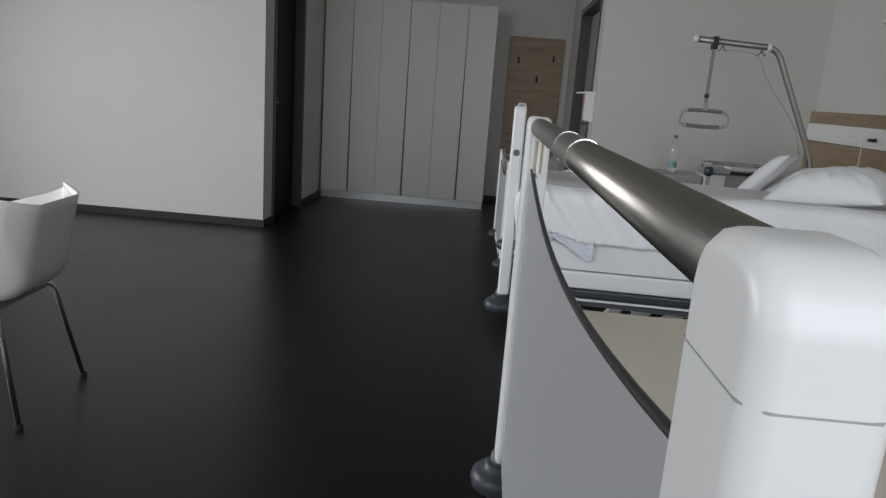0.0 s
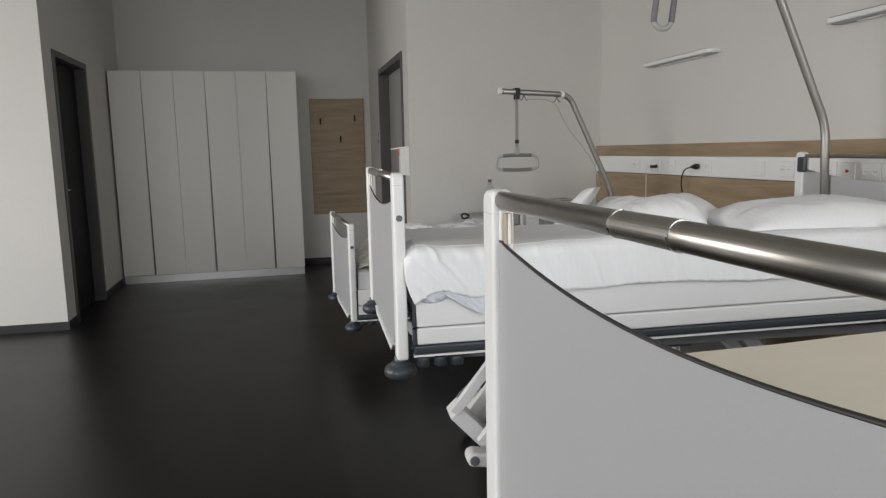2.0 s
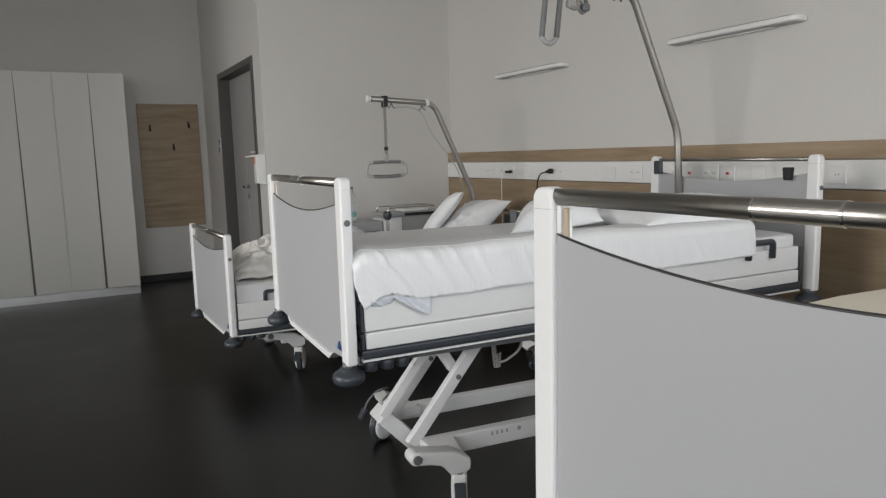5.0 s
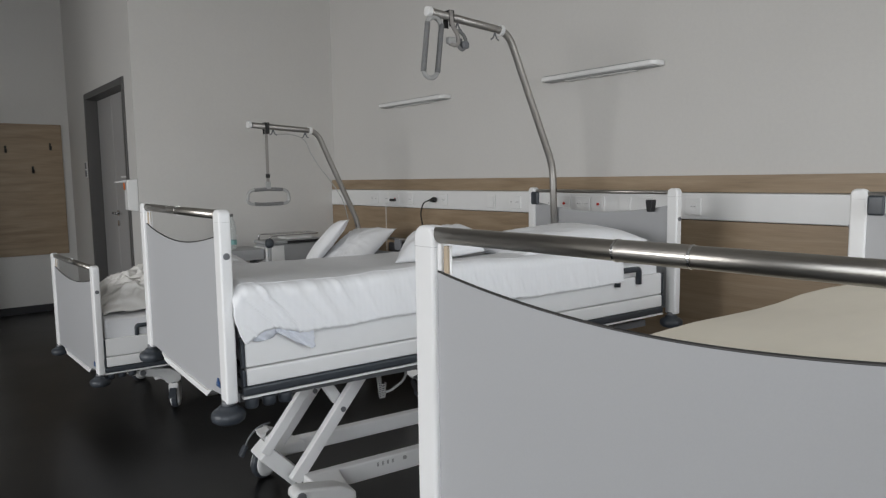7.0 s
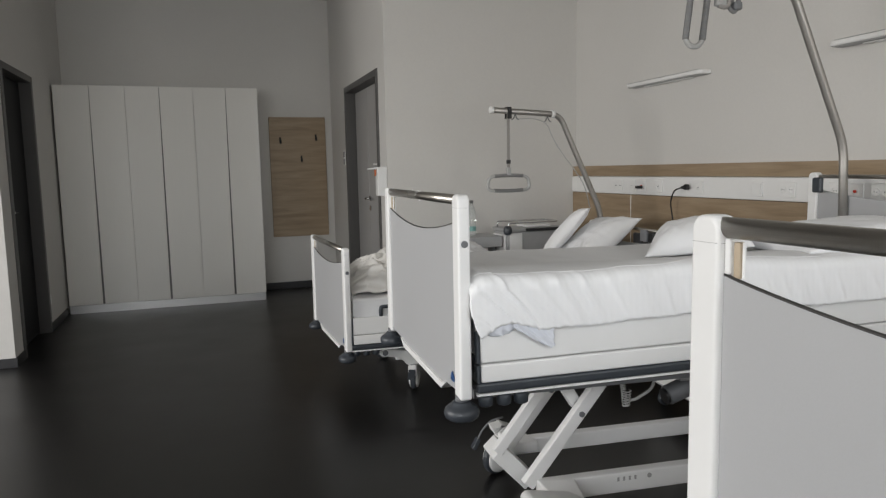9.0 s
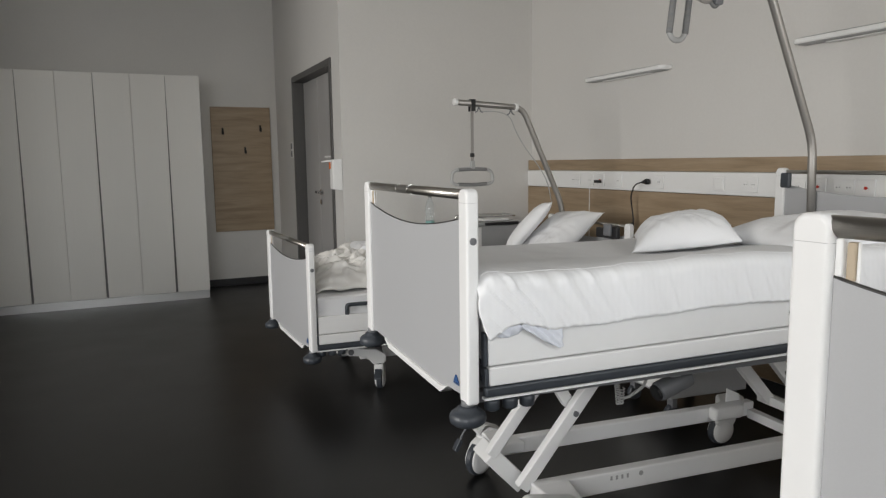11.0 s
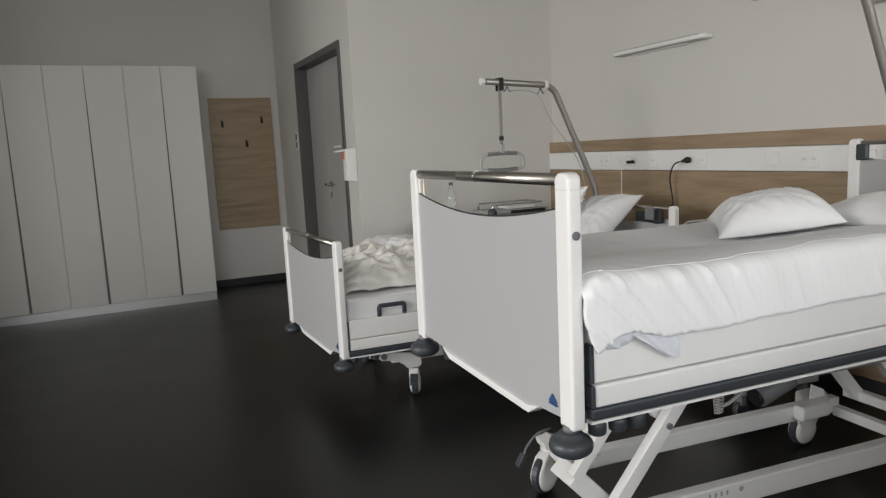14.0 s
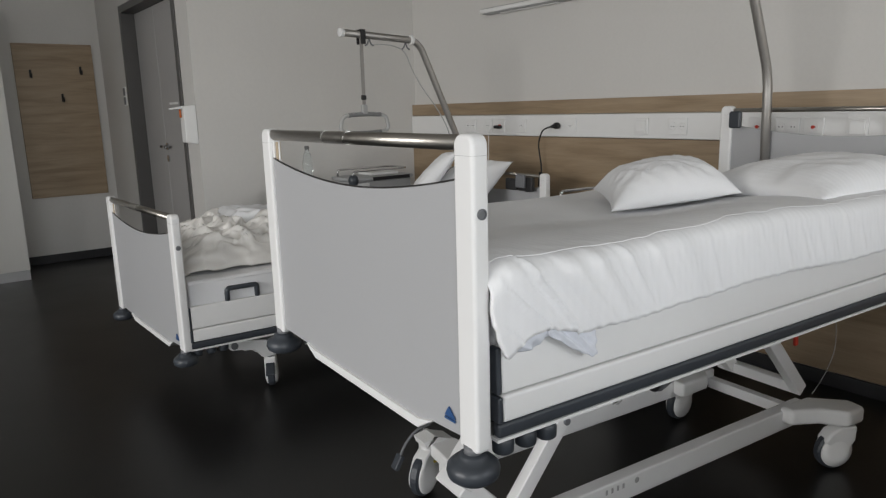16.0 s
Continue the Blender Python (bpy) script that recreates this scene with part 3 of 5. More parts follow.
def plug_cable(y, drop, kind):
    c = thing("power_cable", pose(XH - 0.052, y, 1.138), "black plug and cable hanging from the service duct", "cable")
    part("plug", rods(((-0.001, 0, 0), (-0.022, 0, 0), 0.019), ((-0.022, 0, 0), (-0.045, 0.012, -0.004), 0.015, 0.008)), BLACK, c, smooth=True)
    pts = [(-0.045, 0.012, -0.004), (-0.055, 0.07, -0.02), (-0.05, 0.115, -0.10), (-0.03, 0.12, -0.18), (-0.03, 0.10, -0.27), (-0.035, 0.115, -drop)]
    part("cord", tube(bend(pts, 0.05, 6), 0.0045, 8), BLACK, c, smooth=True)
    part("cord_grip", rods(((-0.033, 0.108, -drop + 0.09), (-0.035, 0.115, -drop), 0.012)), BLACK, c, smooth=True)
    return c


plug_cable(2.02, 0.37, "big")
c = thing("power_plug", pose(XH - 0.058, 2.535, 1.127), "black flat plug with a thin pale wire", "cable")
part("plug", boxes((-0.035, 0.0, -0.03, 0.02, -0.008, 0.012)), BLACK, c, bevel=0.005)
part("wire", tube(bend([(-0.03, 0.018, 0), (-0.04, 0.06, -0.02), (-0.03, 0.075, -0.2), (-0.03, 0.07, -0.5)], 0.03, 5), 0.0025, 6), WHITE_PL, c, smooth=True)


# ---- reading lamps on the head wall ----
def wall_lamp(y0, y1, z):
    l = thing("wall_lamp", pose(XH, (y0 + y1) / 2, z), "slim white wedge-shaped wall lamp, switched off", "lamp", "wall lamps over the beds")
    h = (y1 - y0) / 2
    D, r = 0.092, 0.040
    arc = [0.0, 0.39, 0.79, 1.18, 1.57]
    plan = [(-0.002, -h), (-D + r, -h)] + [(-D + r - r * math.sin(a), -h + r - r * math.cos(a)) for a in arc[1:]]
    plan += [(-D + r - r * math.cos(a), h - r + r * math.sin(a)) for a in arc] + [(-0.002, h)]
    part("housing", prism(plan, "z", -0.013, 0.013), WHITE_PL, l, "white shelf-like housing", 0.006, segments=3)
    inner = [(0.012 + (p - 0.0) * 0.82 - 0.02, q * 0.95) for p, q in plan]
    # the shade on the lamp's underside is put into the diffuser's grey
    part("diffuser", prism(inner, "z", -0.0165, -0.0132), GREY_PAINT, l, "diffuser underneath, its shade put into the grey")
    part("top_edge", boxes((-D - 0.0006, -0.05, -h + 0.03, h - 0.04, 0.0132, 0.0146)), GREY_PAINT, l, "thin grey line along the top", 0.0005)
    part("mount", boxes((-0.045, -0.0005, -h * 0.6, h * 0.6, -0.023, -0.0168)), WHITE_PL, l, "low mounting box", 0.004)
    return l


wall_lamp(1.88, 2.70, 1.863)
wall_lamp(0.155, 0.95, 1.862)
wall_lamp(-1.75, -0.94, 1.872)


# ---- beds ----
W = 0.96


def post(parent, u, v, z0, z1, bolt, out):
    # slim white upright with a rounded cap; out is -1 or 1, the side that carries the bolt
    w, r, d = 0.056, 0.020, 0.018
    arc = [(v + w - r + r * math.cos(a), z1 - r + r * math.sin(a)) for a in (0, 0.39, 0.79, 1.18, 1.57)]
    arc += [(v + r + r * math.cos(a), z1 - r + r * math.sin(a)) for a in (1.57, 1.96, 2.36, 2.75, 3.14)]
    p = part("post", prism([(v, z0), (v + w, z0)] + arc, "x", u - d, u + d), WHITE, parent, "white upright", 0.008, segments=3)
    e, q = 0.0002, 0.0055
    ring = [(u - d - e, v + q), (u - d + q, v - e), (u + d - q, v - e), (u + d + e, v + q), (u + d + e, v + w - q), (u + d - q, v + w + e), (u - d + q, v + w + e), (u - d - e, v + w - q)]
    part("cap_seam", prism(ring, "z", z1 - 0.0372, z1 - 0.0366), GRIP_LIGHT, p)
    if bolt:
        y = v if out < 0 else v + w
        part("bolt", lathe([(0.0098, 0), (0.0098, out * 0.003), (0.0075, out * 0.004), (0.007, out * 0.0015), (0.0, out * 0.0015)], (u, y, z1 - 0.136), 18, "y"), MID_PL, p, "grey recessed bolt")
    return p


def buffer_wheel(parent, u, v, z):
    b = part("buffer", lathe([(0.0, -0.002), (0.022, -0.002), (0.028, -0.006), (0.029, -0.013), (0.040, -0.016), (0.0485, -0.024), (0.051, -0.035), (0.048, -0.047), (0.038, -0.055), (0.018, -0.058), (0.0, -0.058)], (u, v, z), 24), DARK_PL, parent, "dark grey round corner buffer", smooth=True)
    part("buffer_stem", rods(((u, v, z - 0.004), (u, v, z + 0.012), 0.018)), MID_PL, b, smooth=True)
    return b


def end_board(bed, name, u, z0, z1, head, sleeve=0.48, side=0.0):
    # side: how far the board falls short of the bed on each side (below zero: stands out)
    e = part(name, bmesh.new(), GREY_PANEL, bed, "grey panel between white posts under a steel rail")
    top = z1 - 0.0792
    sag = 0.043
    v0, v1 = side + 0.054, W - side - 0.054
    n = 40
    curve = [(v0 + (v1 - v0) * i / n, top - sag * max(0.0, math.sin(math.pi * i / n)) ** 0.88) for i in range(n + 1)]
    if head:
        low = [(v1, z0 + 0.03), (v0, z0 + 0.03)]
    else:
        low = [(v1, z0 + 0.022), (v1 - 0.16, z0 + 0.018), (v1 - 0.21, z0 - 0.004), (v0 + 0.15, z0 - 0.012), (v0 + 0.10, z0 + 0.016), (v0, z0 + 0.022)]
    bm = prism(curve + low, "x", u - 0.0085, u - 0.0035)
    bm.to_mesh(e.data)
    bm.free()
    part("edge_band", tube([(u - 0.006, a, b + 0.0006) for a, b in curve], 0.0029, 8), GREY_PANEL if head else EDGE, e, "edging on the curved top", smooth=True)
    if not head:
        part("lower_lip", prism([(v1 - 0.155, z0 + 0.022), (v1 - 0.21, z0 - 0.006), (v0 + 0.15, z0 - 0.014), (v0 + 0.095, z0 + 0.020), (v0 + 0.15, z0 + 0.006), (v1 - 0.20, z0 + 0.014)],
                                "x", u - 0.016, u + 0.02), WHITE, e, "white lower lip", 0.002)
    post(bed, u, side, z0 + 0.008, z1, True, -1)
    post(bed, u, W - side - 0.056, z0 + 0.008, z1, True, 1)
    rr, zr = (0.0142, z1 - 0.0163) if not head else (0.009, z1 - 0.019)
    r = part("top_rail", rods(((u, side + 0.045, zr), (u, W - side - 0.045, zr), rr, None, 32)), STEEL, bed, "brushed steel rail", smooth=False)
    r.data.shade_smooth()
    if not head:
        part("rail_sleeve", rods(((u, sleeve - 0.055, zr), (u, sleeve + 0.055, zr), rr + 0.0007, None, 32)), STEEL_LIGHT, r, "slightly brighter steel sleeve")
        for v in (sleeve - 0.055, sleeve + 0.055):
            part("sleeve_ring", rods(((u, v - 0.0018, zr), (u, v + 0.0018, zr), rr + 0.0012, None, 32)), CHROME, r, "polished ring")
        for v, t in ((W - 0.056, -1),):
            # a white web against the post, then an open white loop round a beige pad
            k = part("rail_bracket", boxes((u - 0.009, u + 0.009, *sorted((v, v + t * 0.011)), z1 - 0.078, z1 - 0.030)), WHITE, bed, "white bracket under the rail", 0.003)
            c = v + t * 0.019
            part("bracket_pad", boxes((u - 0.006, u + 0.006, c - 0.0055, c + 0.0055, z1 - 0.082, z1 - 0.034)), TAN, k, "beige pad", 0.002)
            loop = bend([(u, v + t * 0.012, z1 - 0.034), (u, v + t * 0.012, z1 - 0.087), (u, v + t * 0.0265, z1 - 0.087), (u, v + t * 0.0265, z1 - 0.034)], 0.007, 5)
            part("bracket_loop", tube(loop, 0.0024, 8), WHITE, k, "white loop", smooth=True)
    buffer_wheel(bed, u - 0.006, side + 0.028, z0 + 0.004)
    buffer_wheel(bed, u - 0.006, W - side - 0.028, z0 + 0.004)
    return e


def side_guard(bed, v, out, z, u0, u1):
    # two stacked white boards with dark ends over a dark grip strip; z is the strip's base
    s = part("side_guard", boxes((u0 + 0.012, u1 - 0.012, v, v + 0.022, z + 0.084, z + 0.178)), WHITE, bed, "white upper guard board", 0.005)
    part("lower_guard", boxes((u0 + 0.012, u1 - 0.012, v - 0.004, v + 0.024, z + 0.028, z + 0.0805)), WHITE, s, "white lower guard board", 0.006)
    part("grip_strip", boxes((u0, u1, v - 0.003, v + 0.02, z - 0.0035, z + 0.0275)), DARK_PL, s, "dark grey rounded strip", 0.009, segments=3)
    part("frame_edge", boxes((u0, u1, v, v + 0.022, z - 0.0105, z - 0.004)), WHITE, s)
    for a in (u0, u1 - 0.012):
        part("end_cap", boxes((a, a + 0.0118, v - 0.002, v + 0.024, z + 0.084, z + 0.176)), DARK_PL, s, "dark end cap", 0.004)
        part("end_cap", boxes((a, a + 0.0118, v - 0.005, v + 0.025, z + 0.028, z + 0.080)), DARK_PL, s, "dark end cap", 0.004)
    return s


def caster(bed, u, v, turn, r=0.066, pedal=True):
    m = pose(u, v, 0, 0, 0, turn)
    f = part("caster", prism([(-0.022, 0.158), (0.03, 0.158), (0.072, 0.140), (0.095, 0.105), (0.085, 0.095), (0.055, 0.070), (0.035, 0.055), (0.010, 0.062), (-0.020, 0.105)], "y", -0.027, 0.027), WHITE_PL, bed, "white swivel caster", 0.010, segments=3)
    f.matrix_local = m
    w = part("tyre", lathe([(0.03, -0.016), (r - 0.006, -0.016), (r, -0.010), (r, 0.010), (r - 0.006, 0.016), (0.03, 0.016)], (0.045, 0, r), 28, "y"), DARK_PL, f, "dark grey tyre", smooth=False)
    for s in (-1, 1):
        part("wheel_cover", lathe([(r - 0.009, s * 0.0165), (r - 0.011, s * 0.022), (r - 0.03, s * 0.0285), (0.0, s * 0.0295)], (0.045, 0, r), 28, "y"), WHITE_PL, f, "white wheel cover", smooth=True)
    if pedal:
        part("brake_pedal", prism([(-0.03, 0.115), (-0.075, 0.085), (-0.08, 0.095), (-0.03, 0.135)], "y", -0.02, 0.02), DARK_PL, f, "grey brake pedal", 0.003)
    part("stem", rods(((0, 0, 0.150), (0, 0, 0.172), 0.016)), MID_PL, f)
    return f


def undercarriage(bed, z):
    # floor frame with four casters, crossed lifting legs up to the lying surface at height z
    va, vb = 0.31, 0.69
    for v, s in ((va, -1), (vb, 1)):
        part("base_beam", boxes((0.34, 1.615, v, v + 0.045, 0.134 if s < 0 else 0.146, 0.208 if s < 0 else 0.210)), WHITE, bed, "white floor beam", 0.006)
        o = 0.28 if s < 0 else 0.68
        # foot end: a cross arm out to a rounded carrier with a round pivot
        arm = [(0.335, o - s * 0.032), (0.47, o - s * 0.032), (0.44, o + s * 0.12), (0.35, o + s * 0.12)]
        part("base_arm", prism(arm, "z", 0.168, 0.212), WHITE, bed, bevel=0.008)
        back = 0.0 if s < 0 else -0.11
        if s < 0:
            toe = [(0.44, 0.170), (0.44, 0.212), (0.38, 0.246)]
            toe += [(0.237 + 0.025 * math.cos(a), 0.245 + 0.025 * math.sin(a)) for a in (1.4, 1.9, 2.4, 2.9, 3.4, 3.9, 4.4, 4.9)]
            toe += [(0.285, 0.214), (0.325, 0.203), (0.350, 0.182), (0.362, 0.160), (0.420, 0.160)]
        else:
            toe = [(0.44, 0.165), (0.44, 0.205), (0.37, 0.232), (0.38, 0.230), (0.345, 0.225), (0.328, 0.222), (0.336, 0.198), (0.37, 0.184), (0.41, 0.168)]
        part("base_toe", prism(toe, "y", *sorted((o + s * 0.115, o + s * 0.185))), WHITE_PL, bed, "white cast end with a round pivot", 0.010, segments=3)
        part("pivot_cap", lathe([(0.016, 0), (0.016, s * 0.006), (0.0, s * 0.007)], (0.237 if s < 0 else 0.362, o + s * 0.185, 0.245 if s < 0 else 0.212), 18, "y"), MID_PL, bed)
        # the head ends spread outwards to the casters
        p = [(1.47, o - s * 0.045), (1.47, o + s * 0.004), (1.56, o + s * 0.05), (1.61, o + s * 0.125), (1.70, o + s * 0.125), (1.715, o + s * 0.06), (1.62, o - s * 0.04)]
        p = [(a + back, b) for a, b in p]
        part("base_end", prism(p, "z", 0.164, 0.222), WHITE_PL, bed, "white cast end", 0.014, segments=3)
    part("cross_beam", boxes((1.575, 1.612, va + 0.0455, vb - 0.0005, 0.140, 0.180)), WHITE, bed, bevel=0.004)
    part("cross_beam", boxes((1.625, 1.67, va + 0.0455, vb - 0.0005, 0.212, 0.252)), WHITE, bed, bevel=0.006)
    part("bracket", prism([(1.46, 0.2265), (1.535, 0.2265), (1.53, 0.255), (1.465, 0.285)], "y", vb + 0.002, vb + 0.008), WHITE, bed, "white bracket plate")
    top = z - 0.02
    lo = 0.225
    # leg lengths stay the same: a lower bed leans them further over
    rise = top - lo
    run = math.sqrt(max(0.54 ** 2 - rise ** 2, 0.01))
    low, side = 0.185, 0.345 * run / 0.369
    for v in (va + 0.03, 0.615):
        g = part("lifting_leg", beam(bmesh.new(), (0.31, v + 0.017, low), (0.31 + side, v + 0.017, top), 0.035, 0.045), WHITE, bed, "white steel lifting leg", 0.004)
        part("brace", beam(bmesh.new(), (0.31 + side * 0.58, v + 0.058, low + (top - low) * 0.60), (0.31 + side * 0.26, v + 0.058, top), 0.028, 0.042), WHITE, g, "", 0.004)
        part("pivot", lathe([(0.010, 0), (0.010, -0.006), (0, -0.007)], (0.31 + side * 0.57, v - 0.001, low + (top - low) * 0.555), 14, "y"), MID_PL, g)
        g2 = part("lifting_leg", beam(bmesh.new(), (1.64, v + 0.017, lo + 0.005), (1.64 - run * 0.95, v + 0.017, top), 0.035, 0.048), WHITE, bed, "white steel lifting leg", 0.004)
        part("pivot", lathe([(0.010, 0), (0.010, -0.006), (0, -0.007)], (1.64 - run * 0.58, v - 0.001, lo + rise * 0.61), 14, "y"), MID_PL, g2)
    k = 0.30
    part("toe_bar", beam(bmesh.new(), (0.222, 0.465, lo + rise * k - 0.050), (0.345, 0.465, lo - 0.062), 0.12, 0.060), WHITE, bed, "white tilted foot bar", 0.005)
    part("strut", beam(bmesh.new(), (0.215, 0.40, lo + rise * k - 0.045), (0.215 + run * 0.68, 0.40, top), 0.03, 0.038), WHITE, bed, "white steel strut", 0.004)
    pb = part("pedal_bar", tube(bend([(0.40, 0.88, 0.235), (0.345, 0.885, 0.225), (0.30, 0.89, 0.175), (0.285, 0.89, 0.125)], 0.05, 5), 0.0045, 8), MID_PL, bed, "thin brake lever", smooth=True)
    part("pedal_pad", beam(bmesh.new(), (0.295, 0.895, 0.150), (0.270, 0.895, 0.105), 0.032, 0.018), DARK_PL, pb, "dark pedal pad", 0.004)
    part("red_marker", boxes((0.02, 0.035, 0.40, 0.44, z - 0.02, z - 0.008), ), RED, bed, "small red marker")
    part("lying_frame", boxes((0.05, 1.92, 0.10, 0.14, z - 0.035, z - 0.006), (0.05, 1.92, W - 0.14, W - 0.10, z - 0.035, z - 0.006),
                              (0.10, 0.14, 0.14, W - 0.14, z - 0.035, z - 0.006), (1.0, 1.04, 0.14, W - 0.14, z - 0.035, z - 0.006), (1.8, 1.84, 0.14, W - 0.14, z - 0.035, z - 0.006)), MID_PL, bed)
    part("lying_surface", boxes((0.05, 1.92, 0.03, W - 0.03, z + 0.06, z + 0.085)), MID_PL, bed, "grey slatted lying surface")
    part("motor_housing", boxes((0.85, 1.15, 0.36, 0.56, z - 0.13, z - 0.036)), MID_PL, bed, "grey drive motor", 0.012)
    # the coil sags: tight turns above, pulled apart below, then a short way back up
    pts = [(0.635 + 0.0085 * math.cos(a * 1.1) + 0.00016 * a, 0.30 + 0.0085 * math.sin(a * 1.1), z - 0.06 - 0.0009 * a - 0.000004 * a * a) for a in range(100)]
    pts += [(0.660 + 0.0085 * math.cos(a * 1.1) + 0.0001 * a, 0.30 + 0.0085 * math.sin(a * 1.1), z - 0.186 + 0.0016 * a) for a in range(36)]
    part("coiled_cable", tube(pts, 0.0026, 5), GRIP_LIGHT, bed, "grey coiled cable", smooth=True)
    part("hand_crank", tube(bend([(0.655, 0.31, z - 0.165), (0.69, 0.31, z - 0.172), (0.765, 0.31, z - 0.135), (0.772, 0.31, z - 0.07), (0.74, 0.31, z - 0.04)], 0.03, 4), 0.0055, 8), GRIP_LIGHT, bed, "pale bent crank", smooth=True)
    dr = part("drive_unit", rods(((0.83, 0.33, z - 0.175), (0.96, 0.33, z - 0.130), 0.036, None, 20)), MID_PL, bed, "grey cylindrical drive", bevel=0.006)
    part("drive_cap", rods(((0.82, 0.33, z - 0.178), (0.832, 0.33, z - 0.174), 0.029, None, 20)), BLACK, dr)
    part("drive_bracket", boxes((0.865, 0.905, 0.30, 0.36, z - 0.118, z - 0.036)), GREY_PAINT, dr, "", 0.004)
    part("red_lever", beam(bmesh.new(), (1.475, 0.29, z - 0.150), (1.480, 0.29, z - 0.190), 0.012, 0.018), RED, bed, "red emergency lever", 0.004)
    part("loose_wire", tube(bend([(1.62, 0.26, z - 0.03), (1.665, 0.26, z - 0.13), (1.675, 0.26, z - 0.24), (1.62, 0.26, z - 0.32), (1.55, 0.26, z - 0.37)], 0.08, 6), 0.0011, 6), GREY_PAINT, bed, "thin grey wire", smooth=True)
    for u in (0.065, 0.12, 0.172):
        part("cup_hook", lathe([(0.0, 0), (0.020, 0), (0.022, -0.010), (0.021, -0.030), (0.016, -0.034), (0.0, -0.034)], (u, 0.032, z + 0.0), 16), DARK_PL, bed, "dark grey accessory holder", smooth=True)
    fc = caster(bed, 0.405, 0.89, 208, 0.072)
    part("stem_housing", lathe([(0.040, 0.118), (0.040, 0.172), (0.037, 0.186), (0.028, 0.195), (0.0, 0.198)], (0, 0, 0), 24), WHITE_PL, fc, "white domed stem housing", smooth=True)
    part("stem_ring", lathe([(0.034, 0.108), (0.0405, 0.109), (0.0405, 0.1175), (0.034, 0.118)], (0, 0, 0), 24), YELLOW, fc, "yellow ring")
    caster(bed, 0.40, 0.115, 68)
    caster(bed, 1.66, 0.19, 155, pedal=False)
    caster(bed, 1.55, W - 0.19, 183, pedal=False)
    for k in range(4):
        part("printed_mark", boxes((0.63 + 0.022 * k, 0.638 + 0.022 * k, 0.3090, 0.3096, 0.178, 0.193)), GRIP_LIGHT, bed)
    part("printed_mark", lathe([(0.009, 0), (0.009, -0.0005), (0, -0.0005)], (0.755, 0.3096, 0.186), 14, "y"), GRIP_LIGHT, bed)


def bed(m, z1, label, askew=0.0, sleeve=0.53, shift=0.0, incline=0.0, lift=0.0):
    # z1: the height of the posts' tops
    z0 = z1 - 0.586
    b = thing("hospital_bed", m, label, "bed", "hospital beds in a row")
    end_board(b, "foot_board", 0.0, z0, z1, False, sleeve)
    part("badge", prism([(0.074, z0 + 0.050), (0.108, z0 + 0.050), (0.094, z0 + 0.070)], "x", -0.0135, -0.0105), BLUE, b, "small blue triangular badge")
    part("badge_bar", boxes((-0.0135, -0.0105, 0.074, 0.108, z0 + 0.043, z0 + 0.047)), BLUE, b)
    # the footboards stand a little askew to the frames
    for o in b.children:
        o.matrix_basis = pose(shift, 0, 0, 0, 0, askew)
    end_board(b, "head_board", 1.985, z0 + 0.035, z1 + 0.022, True, side=-0.025)
    # the side guards rise a little towards the head
    for v, out in ((0.005, -1), (W - 0.029, 1)):
        g = side_guard(b, v, out, z0 + 0.018 + lift, 0.034, 1.925)
        g.matrix_basis = pose(0, 0, z0, 0, -incline, 0) @ pose(0, 0, -z0)
    undercarriage(b, z0 + 0.012)
    part("hanging_clip", prism([(0.085, z1 - 0.03), (0.125, z1 - 0.03), (0.118, z1 - 0.085), (0.092, z1 - 0.085)], "x", 1.935, 1.965), BLACK, b, "black clip hung from the head rail", 0.004)
    part("control_box", boxes((1.925, 1.945, W - 0.10, W - 0.045, z1 - 0.07, z1 + 0.0)), DARK_PL, b, "dark grey clip on the head rail", 0.008)
    return b


B2 = pose(0.0, 0.0, 0, 0, 0, -5.3)
B1 = pose(0.008, -1.915, 0, 0, 0, 0.72)
B3 = pose(0.02, 1.93, 0, 0, 0, -3.8)
Z2, Z1, Z3 = 1.213, 1.213, 0.868
bed(B1, Z1, "white hospital bed with a grey footboard and bare cream mattress", 0.0, 0.478)
bed(B2, Z2, "raised white hospital bed made up with white linen", 3.0, incline=0.95, lift=0.007)
bed(B3, Z3, "lowered white hospital bed with rumpled bedding", 6.1, shift=0.022)


# ---- bedding ----
def slab(u0, u1, v0, v1, z0, z1, puff=0.012, seed=0.0):
    # a soft block with a slightly uneven top
    bm = bmesh.new()
    box(bm, u0, u1, v0, v1, z0, z1)
    bmesh.ops.subdivide_edges(bm, edges=bm.edges[:], cuts=11, use_grid_fill=True)
    for v in bm.verts:
        p = v.co
        t = noise.noise(Vector((p.x * 3 + seed, p.y * 3, p.z * 3)))
        v.co.z += puff * t * (p.z - z0) / (z1 - z0)
    return bm


def thing_at(name, m, label, category, bm, mat, **kw):
    ob = part(name, bm, mat, None, "", **kw)
    ob.matrix_basis = m
    return tagged(ob, label, category)


def mattress(m, label, z0, z1, seed, mat):
    ob = thing_at("mattress", m, label, "mattress", slab(0.05, 1.92, 0.035, W - 0.035, z0, z1, seed=seed), mat, bevel=0.02)
    a, b, c, d = 0.058, 1.912, 0.043, W - 0.043
    edge = bend([(0.9, c, z1 - 0.016), (b, c, z1 - 0.016), (b, d, z1 - 0.016), (a, d, z1 - 0.016), (a, c, z1 - 0.016), (0.899, c, z1 - 0.016)], 0.03, 5)
    part("piping", tube([p + Vector((0, -0.006 if p.y < W / 2 else 0.006, 0)) for p in edge], 0.0035, 6), mat, ob, "piped edge of the cover", smooth=True)
    return ob


